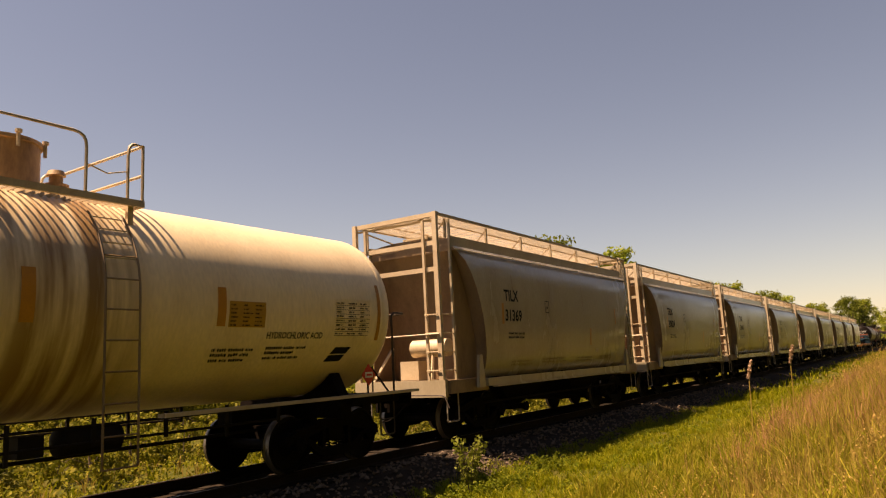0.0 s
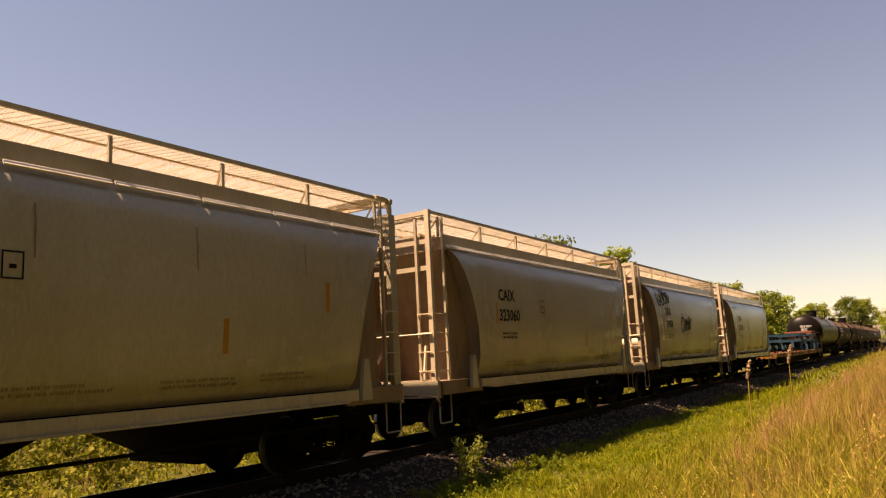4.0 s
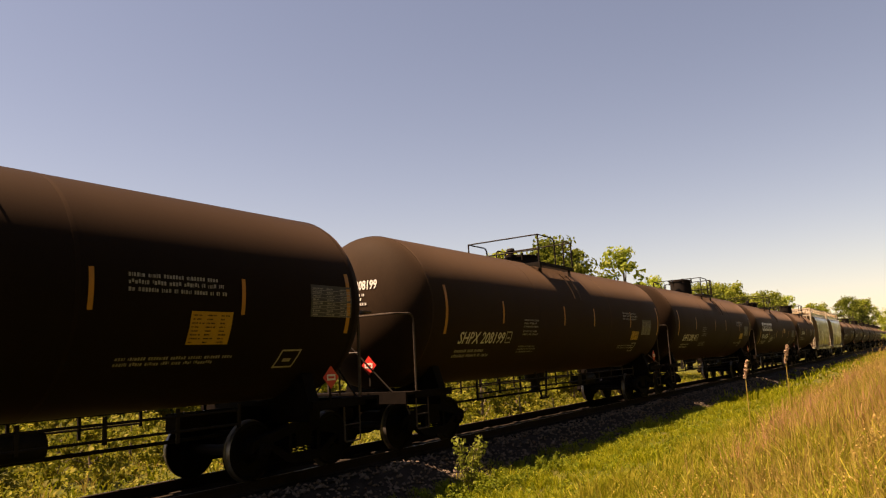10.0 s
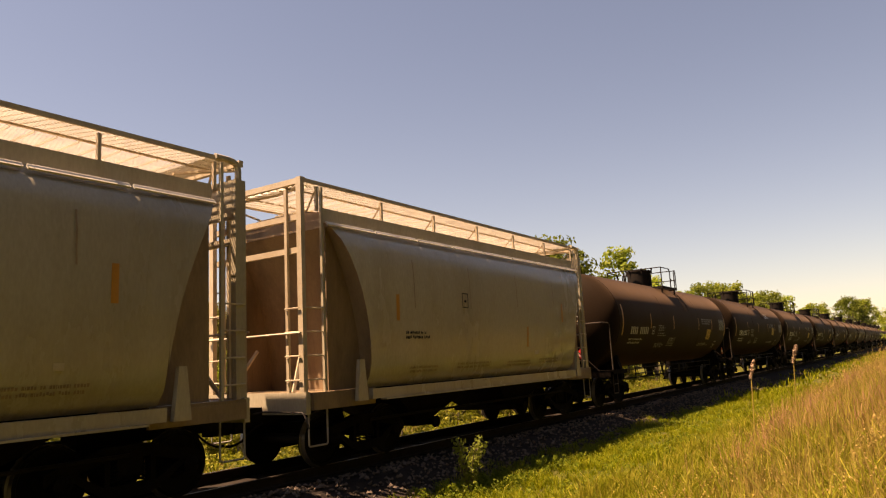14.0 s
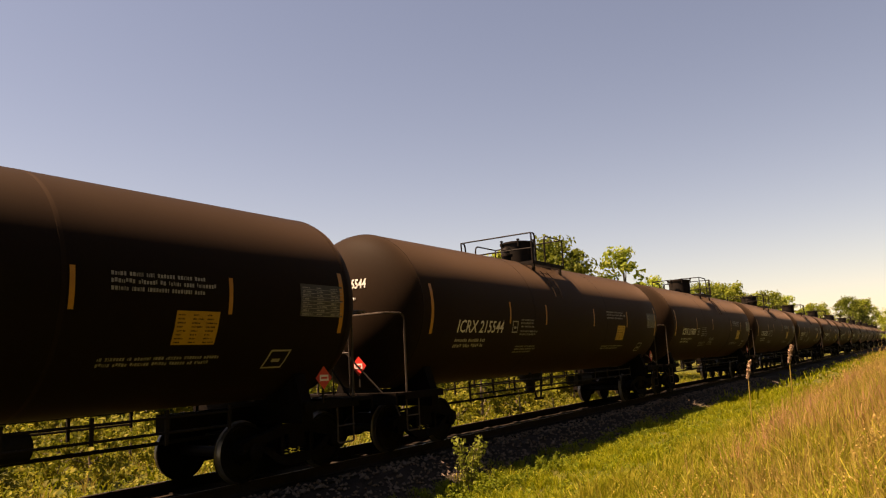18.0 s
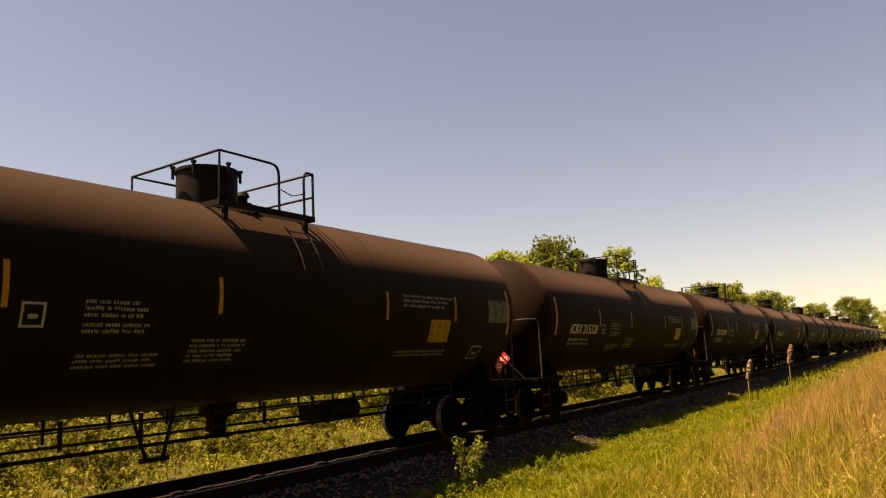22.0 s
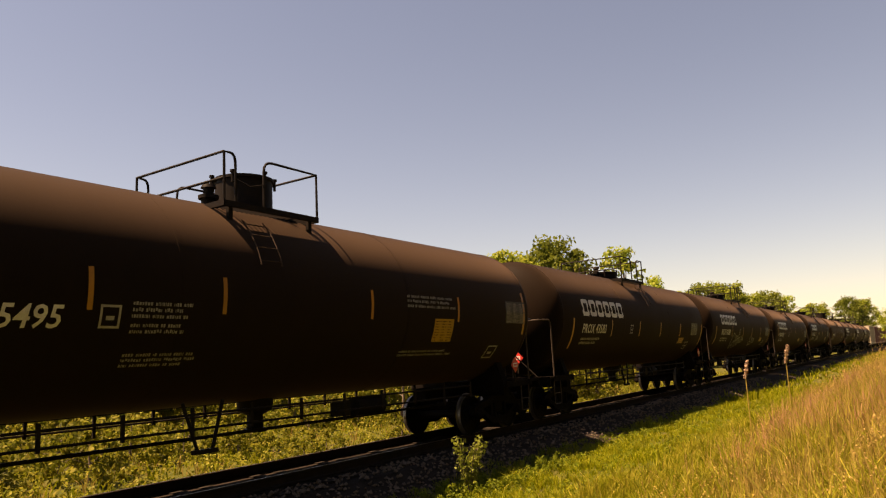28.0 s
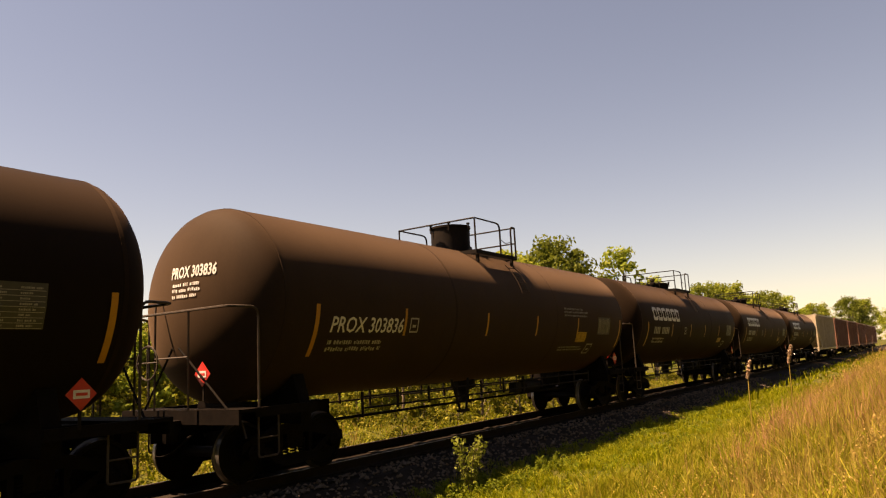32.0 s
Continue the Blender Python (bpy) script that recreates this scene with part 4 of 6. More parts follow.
    part("brake_pipe", bm, M_PIPE, car, "", True)
    bm = bmesh.new()
    lathe(bm, ((0.32, 1.25), (0.30, 1.02), (0.14, 0.95), (0.14, 0.72), (0.2, 0.72), (0.2, 0.66)), "z", 20, (0, 0.1, 0))
    part("bottom_outlet", bm, M_PIPE, car, "bottom outlet valve in its skid", True)
    bm = bmesh.new()
    lathe(bm, ((0.05, -0.45), (0.17, -0.40), (0.17, 0.4), (0.05, 0.45)), "y", 16, (0.75, 2.2, 0.93))
    box(bm, 0.75, 1.45, 0.93, 0.22, 0.3, 0.26)
    part("brake_cylinder", bm, M_PIPE, car, "", True)
    bm = bmesh.new()
    for i in (-1, 1):
        tube(bm, [(1.2, -1.9 + i * 0.34, 1.3), (1.25, -1.9 + i * 0.12, 0.62)], 0.028, 6)
    box(bm, 1.25, -1.9, 0.62, 0.08, 0.4, 0.06)
    part("bracket", bm, M_PIPE, car)
    bm = bmesh.new()
    yb = -(length / 2 - 0.25)
    tube(bm, [(-0.6 + 0.27 * math.cos(a), yb, 1.9 + 0.27 * math.sin(a)) for a in np.linspace(0, 6.283, 17)[:-1]], 0.016, 5, True)
    tube(bm, [(-0.6, yb, 1.63), (-0.6, yb, 2.17)], 0.012, 5)
    tube(bm, [(-0.87, yb, 1.9), (-0.33, yb, 1.9)], 0.012, 5)
    part("brake_wheel", bm, M_HANDRAIL, car, "", True)
    for s in (-1, 1):
        add_truck(car, s * ty)
    add_ends(car, length)
    return car


def add_placard(car, m):
    bm = bmesh.new()
    prism(bm, ((-0.19, 0), (0, -0.19), (0.19, 0), (0, 0.19)), "x", 0, 0.01)
    p = set_at(part("placard", bm, M_RED, car, "red diamond hazard placard"), m)
    bm = bmesh.new()
    box(bm, 0.013, 0, 0, 0.006, 0.2, 0.1)
    part("placard_panel", bm, M_CARD, p)
    bm = bmesh.new()
    box(bm, 0.018, 0, 0, 0.004, 0.14, 0.035)
    part("placard_bar", bm, M_RED, p)
    bm = bmesh.new()
    box(bm, -0.02, 0, -0.2, 0.02, 0.035, 0.42)
    part("placard_post", bm, M_PIPE, p)


# where the paint shop put things along the tank, by type of car
LAYOUTS = {
    "rear": {"strips": (-4.2, -1.35, 2.42, 4.72), "mark": -0.54, "box": -4.02, "print": -3.3, "panel": (3.85, -0.76, 0.47), "data": 6.1, "slant": 5.6, "emblem": 0.1},
    "front": {"strips": (-4.06, -2.09, 1.17, 4.03), "mark": -0.54, "box": -3.92, "print": -3.5, "panel": (3.17, -0.75, 0.48), "data": 6.1, "slant": 5.5, "emblem": 0.1},
    "panel_high": {"strips": (-4.2, -1.12, 2.01, 4.51), "mark": -0.54, "box": -4.02, "print": -3.3, "panel": (3.4, -0.51, 0.48), "data": 6.0, "slant": 5.25, "emblem": 0.1},
    "low_mark": {"strips": (-4.55, -1.1, 1.04, 4.22), "mark": -0.80, "box": -4.3, "print": -3.5, "panel": (4.45, -0.75, 0.3), "data": 5.4, "slant": 4.7, "emblem": 0.1},
    "gloss": {"strips": (-4.2, -1.32, 1.45, 4.26), "mark": -0.54, "box": -3.72, "print": 30.0, "panel": (2.56, 0.03, 0.39), "data": 5.35, "slant": 5.3, "emblem": 0.1},
    "prox": {"strips": (-4.3, -1.2, 1.3, 3.9), "mark": -0.56, "box": -4.15, "print": 30.0, "panel": (3.9, -0.8, 0.3), "data": 5.4, "slant": 4.8, "emblem": 0.1},
    "logo": {"strips": (-4.0, -1.33, 1.05, 3.65), "mark": -0.52, "box": -2.3, "print": 30.0, "panel": (3.66, -0.92, 0.24), "data": 5.25, "slant": 4.75, "emblem": -0.02},
    "logo_far": {"strips": (-4.0, -1.33, 1.05, 4.45), "mark": -0.52, "box": -2.3, "print": 30.0, "panel": (2.9, -0.92, 0.24), "data": 5.8, "slant": 5.35, "emblem": -0.02},
    "logo_low": {"strips": (-4.05, -1.33, 1.07, 3.65), "mark": -0.65, "box": -2.25, "print": 30.0, "panel": (1.46, -0.28, 0.31), "data": 5.25, "slant": 4.75, "emblem": -0.17},
    "logo_high": {"strips": (-4.0, -1.2, 1.17, 3.75), "mark": -0.44, "box": -2.6, "print": 30.0, "panel": (1.72, -0.5, 0.3), "data": 5.69, "slant": 5.3, "emblem": 0.06},
}


def letter_tank(car, length, mark, style, seed, r=TANK_R, zc=TANK_Z, layout="rear", aft=0.0):
    """What is painted on one tank car: mark, print, reflective tape, panels, placards; aft: how far it sits behind the middle."""
    rng = random.Random(seed)
    half = length / 2 - GAP - HEAD
    side = on_tank(r, zc)

    def where(u, w):
        return side(u + aft, w)
    white = M_INK if style == "white" else M_LETTER
    dim = M_INK if style == "white" else M_DIM

    def strips(y, lo, hi, wide=0.068):
        n = 6
        co, faces = [], []
        for i in range(n + 1):
            w = lo + (hi - lo) * i / n
            co += [(y - wide / 2, w), (y + wide / 2, w)]
        for i in range(n):
            faces.append((2 * i, 2 * i + 1, 2 * i + 3, 2 * i + 2))
        part("reflective_strip", wrap_on(co, faces, where, M_STRIPE, "reflective_strip"), M_STRIPE, car, "yellow reflective tape")

    def words(text, u, w, size, material, wide=1.0, weight=0.0, slant=0.0, name="lettering"):
        co, faces = letter_mesh(text, size, material, wide, weight, slant)
        co = [(a + u, b + w) for a, b in co]
        part(name, wrap_on(co, faces, where, material, name), material, car)

    def rows(spec, material, name="small_print"):
        co, faces = bars(spec)
        tagged(part(name, wrap_on(co, faces, where, material, name), material, car), kind="stuff" if name == "small_print" else "")

    def panel(u, w, a, b, material, name, ruled, lab):
        co = [(u + a * i / 4, w + b * j) for j in (0, 0.5, 1) for i in range(5)]
        faces = [(j * 5 + i, j * 5 + i + 1, j * 5 + i + 6, j * 5 + i + 5) for j in range(2) for i in range(4)]
        base = part(name, wrap_on(co, faces, where, material, name), material, car, lab)
        if ruled:
            proud = on_tank(r + 0.004, zc)

            def up(x, y):
                return proud(x + aft, y)
            spec = []
            lines = 8 if b > 0.4 else 6
            for j in range(lines):
                h = b * 0.42 / lines
                for k in range(3):
                    spec += [(x, y, min(n, a - 0.05), g) for x, y, n, g in print_block(u + a * (0.04 + 0.33 * k), w + b * (0.05 + 0.93 / lines * j), 1, a * rng.uniform(0.15, 0.3), h, rng)]
                if material is not M_MARKER:
                    spec.append((u + 0.02, w + b * (0.01 + 0.93 / lines * j), a - 0.04, 0.006))
            ink = M_DIM if material is M_PANEL else M_INK
            co, faces = bars(spec)
            tagged(part("ruled_print", wrap_on(co, faces, up, ink, "ruled_print"), ink, base), kind="stuff")

    def outline_box(u, w, a, b, lean=0.0):
        co, faces = bars([(u, w, a, 0.03), (u, w + b - 0.03, a, 0.03), (u, w, 0.03, b), (u + a - 0.03, w, 0.03, b), (u + a * 0.3, w + b * 0.35, a * 0.4, b * 0.18)])
        co = [(x + lean * (y - w), y) for x, y in co]
        part("stencil_box", wrap_on(co, faces, where, dim, "stencil_box"), dim, car)

    end = half - 0.15
    tape = 0.55 if style == "logo" or layout == "prox" else 0.35 if layout == "low_mark" else 0.0 if style == "white" else 0.14
    low_tape = layout in ("logo", "logo_high", "logo_low", "prox")
    for k in (-end - aft + tape, end - aft):
        strips(k, -1.0 if low_tape else -0.58, -0.1 if low_tape else 0.45, 0.09)
    if style == "short":
        for k in (-2.84, -0.73, 1.85, 3.33):
            strips(k, -0.42, 0.1)
        words(mark, -3.65, -0.42, 0.44, white, 0.76, 0.006)
        rows(print_block(-3.75, -0.68, 2, 2.5, 0.09, rng), dim)
        rows(print_block(1.95, -0.05, 5, 0.7, 0.07, rng), dim)
        panel(3.98, -0.5, 0.8, 0.55, M_PANEL, "data_panel", True, "ruled data panel with small print")
    elif style == "white":
        strips(1.04, -0.35, 0.28, 0.16)
        strips(3.71, -0.36, 0.2, 0.15)
        panel(3.84, -0.37, 0.69, 0.38, M_MARKER, "test_panel", True, "yellow test panel with printed lines")
        words("HYDROCHLORIC ACID", 4.6, -0.54, 0.15, M_INK, 0.78, 0.002)
        rows(print_block(3.65, -0.74, 3, 0.8, 0.055, rng) + print_block(4.65, -0.72, 3, 0.9, 0.055, rng), dim)
        panel(6.07, -0.5, 0.93, 0.64, M_WHITE, "data_panel", True, "ruled data panel with small print")
        co = [(6.06, -0.98), (6.46, -0.98), (6.62, -0.70), (6.22, -0.70)]
        part("dark_label", wrap_on(co, [(0, 1, 2, 3)], where, M_INK, "dark_label"), M_INK, car)
    else:
        plan = LAYOUTS[layout]
        for k in plan["strips"]:
            strips(k, -0.62 if low_tape else -0.32, -0.1 if low_tape else 0.2)
        if style == "logo":
            # six hollow blocks stand for the owner's emblem
            for i in range(6):
                a0, a1, lo, hi, e = -6.35 + 0.575 * i, -5.86 + 0.575 * i, plan["emblem"], plan["emblem"] + 0.5, 0.12
                co = [(a0, lo + 0.06), (a0 + 0.06, lo), (a1 - 0.06, lo), (a1, lo + 0.06), (a1, hi - 0.06), (a1 - 0.06, hi), (a0 + 0.06, hi), (a0, hi - 0.06),
                      (a0 + e, lo + 0.14), (a0 + 0.14, lo + e), (a1 - 0.14, lo + e), (a1 - e, lo + 0.14), (a1 - e, hi - 0.14), (a1 - 0.14, hi - e), (a0 + 0.14, hi - e), (a0 + e, hi - 0.14)]
                faces = [(k, (k + 1) % 8, 8 + (k + 1) % 8, 8 + k) for k in range(8)]
                part("emblem_block", wrap_on(co, faces, where, M_LETTER, "emblem_block"), M_LETTER, car)
        low = plan["mark"]
        if mark:
            co, faces = letter_mesh(mark, 0.385, white, 1.0, 0.005, 0.0 if style == "gloss" else 0.16)
            reach = max(a for a, b in co)
            span = min(2.02, 0.19 * len(mark))
            co = [(a / reach * span - 6.38, b + low) for a, b in co]
            part("lettering", wrap_on(co, faces, where, white, "lettering"), white, car)
        else:
            for k in range(10):
                if k != 4:
                    co, faces = bars([(-6.3 + 0.19 * k, low, 0.12, 0.26)])
                    part("mark_bar", wrap_on(co, faces, where, dim, "mark_bar"), dim, car)
        rows(print_block(-6.35, low - 0.22, 2, 1.6, 0.085, rng), dim)
        outline_box(plan["box"], low + 0.0, 0.27, 0.29)
        p = plan["print"]
        if p < 10:
            rows(print_block(p, -0.24, 3, 0.9, 0.052, rng) + print_block(p, -0.52, 2, 1.0, 0.052, rng) + print_block(p, -0.92, 3, 1.15, 0.05, rng), M_FAINT)
        if layout == "panel_high":
            rows(print_block(1.9, 0.8, 2, 1.05, 0.055, rng) + print_block(1.9, 0.63, 2, 1.55, 0.055, rng), M_LETTER)
        if layout in ("rear", "panel_high"):
            rows(print_block(-1.75, -0.72, 5, 1.0, 0.05, rng), M_FAINT)
        q = plan["panel"]
        if layout == "gloss":
            words("THERMAL PROTECTION", -3.12, -0.05, 0.085, M_DIM, 0.75)
            words("SYSTEM EQUIPPED", -3.12, -0.19, 0.085, M_DIM, 0.75)
            rows(print_block(-1.95, 0.36, 2, 0.85, 0.05, rng) + print_block(-1.9, 0.0, 2, 0.6, 0.05, rng) + print_block(-3.1, -0.58, 5, 0.75, 0.06, rng) + print_block(-1.95, -0.6, 2, 0.7, 0.06, rng)
                 + print_block(-1.95, -0.84, 2, 0.5, 0.05, rng) + print_block(2.6, -0.24, 3, 0.7, 0.05, rng) + print_block(2.6, -0.56, 2, 0.5, 0.05, rng) + print_block(-3.2, -1.15, 2, 0.8, 0.06, rng), M_DIM)
        elif style != "logo":
            rows(print_block(q[0] - 0.95, 0.12, 3, 1.75, 0.06, rng) + print_block(q[0] - 0.95, -0.98, 2, 1.9, 0.055, rng), M_FAINT)
        panel(q[0], q[1], 0.70, q[2], M_MARKER, "test_panel", True, "yellow test panel with printed lines")
        panel(plan["data"], -0.31 if layout in ("front", "rear", "panel_high") else -0.56, 0.98, 0.52, M_PANEL, "data_panel", True, "ruled data panel with small print")
        outline_box(plan["slant"], -1.2, 0.42, 0.34, 0.2)

    # mark on the leading head
    def on_head(u, w):
        t = math.sqrt(max(0.0, 1 - (u * u + w * w) / (r * r)))
        return (u, -half - HEAD * t - 0.008, zc + w)
    if style != "white":
        co, faces = letter_mesh(mark, 0.26, M_LETTER, 0.66, 0.007) if mark else bars(print_block(0.0, 0, 1, 1.0, 0.17, rng))
        co = [(a - 0.26, b + 0.40) for a, b in co]
        part("end_lettering", wrap_on(co, faces, on_head, M_LETTER, "end_lettering"), M_LETTER, car)
        co, faces = bars(print_block(-0.2, 0.26, 3, 0.75, 0.06, rng))
        tagged(part("end_print", wrap_on(co, faces, on_head, M_LETTER, "end_print"), M_LETTER, car), kind="stuff")
    for y, x, z, yaw in ((length / 2 - 1.6, 1.44, 1.52, 0), (-length / 2 + 0.5, 0.45, 1.68, -90)):
        add_placard(car, pose(x, y, z, 0, 0, yaw))


def shift_hatch(car, dy, turned=False):
    """Moves hatch, valve and platform along the tank together; turned: they face the other way."""
    for c in car.children:
        if c.name.split(".")[0] in ("hatch_dome", "safety_valve", "platform"):
            c.matrix_basis = pose(0, dy, 0, 0, 0, 180 if turned else 0)


SCRAWL = ((0, 0.1, 0.25, 0.9, 0.5, 1.0, 0.45, 0.2, 0.2, 0.1), (0.7, 0.2, 0.8, 0.9, 1.1, 0.8, 1.0, 0.4, 0.75, 0.45), (1.2, 0.1, 1.3, 0.8, 1.6, 0.2, 1.8, 0.9, 1.9, 0.2),
          (2.0, 0.3, 2.2, 1.0, 2.5, 0.7, 2.2, 0.5, 2.6, 0.1), (0.2, 0.0, 1.0, -0.08, 1.8, 0.02, 2.6, -0.06))


# rounded outlines, as (middle u, middle w, half width, half height, start, sweep), in turns
BUBBLES = ((0.42, 0.5, 0.42, 0.62, 0.08, 0.92), (0.55, 0.35, 0.2, 0.22, 0.5, 0.7), (1.15, 0.42, 0.28, 0.5, 0.55, 0.85), (1.2, 0.5, 0.1, 0.22, 0.0, 1.0), (1.75, 0.45, 0.3, 0.45, 0.2, 0.95),
           (1.75, 0.6, 0.12, 0.12, 0.0, 1.0), (2.35, 0.42, 0.32, 0.34, 0.0, 1.0), (2.35, 0.42, 0.15, 0.14, 0.1, 0.9))


def graffiti(car, where, u, w, size, material, seed, thick=0.02, pieces=5, bubbles=False):
    """A sprayed scrawl: loose looping strokes that spell nothing."""
    rng = random.Random(seed)
    co, faces = [], []
    if bubbles:
        lines = [[Vector((a + p * math.cos(6.283 * (t0 + dt * i / 16)) * (1 + 0.12 * math.sin(i * 1.3 + seed)), b + q * math.sin(6.283 * (t0 + dt * i / 16)) + 0.1 * a * 0.3, 0)) for i in range(17)]
                 for a, b, p, q, t0, dt in BUBBLES]
    else:
        lines = []
        for stroke in SCRAWL[:pieces]:
            lines.append(bent([Vector((stroke[i] + rng.uniform(-0.12, 0.12), stroke[i + 1] + rng.uniform(-0.12, 0.12), 0)) for i in range(0, len(stroke), 2)], 0.4))
    for line in lines:
        for a, b in zip(line, line[1:]):
            d = (b - a)
            if d.length < 1e-4:
                continue
            nrm = Vector((-d.y, d.x, 0)).normalized() * thick
            k = len(co)
            a2, b2 = a * size, b * size
            co += [(u + a2.x - nrm.x, w + a2.y - nrm.y), (u + b2.x - nrm.x, w + b2.y - nrm.y), (u + b2.x + nrm.x, w + b2.y + nrm.y), (u + a2.x + nrm.x, w + a2.y + nrm.y)]
            faces.append((k, k + 1, k + 2, k + 3))
    part("graffiti", wrap_on(co, faces, where, material, "graffiti"), material, car, "sprayed graffiti scrawl")


# ---- covered hoppers ----
HOP_L = 13.2
HOP_SIDE = ((1.22, 1.28), (1.36, 1.42), (1.45, 1.75), (1.50, 2.3), (1.52, 2.9), (1.51, 3.45), (1.47, 3.82), (1.37, 4.08), (1.22, 4.22))


def hop_half(z):
    for (w0, z0), (w1, z1) in zip(HOP_SIDE, HOP_SIDE[1:]):
        if z0 <= z <= z1:
            return w0 + (w1 - w0) * (z - z0) / (z1 - z0)
    return HOP_SIDE[0][0] if z < HOP_SIDE[0][1] else HOP_SIDE[-1][0]


def hop_bottom(y):
    """Height of the slope sheet at y: flat in the middle, rising to the ends."""
    t = max(0.0, abs(y) - 4.5) / 0.85
    return 1.28 + 2.87 * min(1.0, t) ** 0.45


def hopper_body_mesh(bm):
    ys = [-5.36, -5.34, -5.2, -5.05, -4.9, -4.78, -4.68, -4.6, -4.55, -4.52, -4.5, -2, 0]
    ys = ys + [-y for y in ys[-2::-1]]
    rings = []
    for y in ys:
        zb = hop_bottom(y)
        side = []
        for i in range(15):
            z = zb + (4.22 - zb) * i / 14
            side.append((hop_half(z), z))
        roof = [(1.15, 4.24), (1.12, 4.44), (0.8, 4.49), (0.4, 4.52)]
        right = side + roof
        ring = [bm.verts.new((x, y, z)) for x, z in right] + [bm.verts.new((-x, y, z)) for x, z in right[::-1]]
        rings.append(ring)
    n = len(rings[0])
    for a, b in zip(rings, rings[1:]):
        ring_between(bm, a, b, n)
    bm.faces.new(rings[0])
    bm.faces.new(rings[-1])


def hopper_bay_mesh(bm):
    """One discharge bay: a funnel below the body with its outlet gate."""
    top = [(-1.22, -1.75), (1.22, -1.75), (1.22, 1.75), (-1.22, 1.75)]
    low = [(-0.75, -0.3), (0.75, -0.3), (0.75, 0.3), (-0.75, 0.3)]
    a = [bm.verts.new((x, y, 1.30)) for x, y in top]
    b = [bm.verts.new((x, y, 0.52)) for x, y in low]
    ring_between(bm, a, b, 4)
    bm.faces.new(a)
    bm.faces.new(b)
    box(bm, 0, 0, 0.46, 1.7, 0.75, 0.12)
    lathe(bm, ((0.07, 0.8), (0.07, 1.02), (0.12, 1.02), (0.12, 1.08)), "x", 10, (0, 0, 0.46))


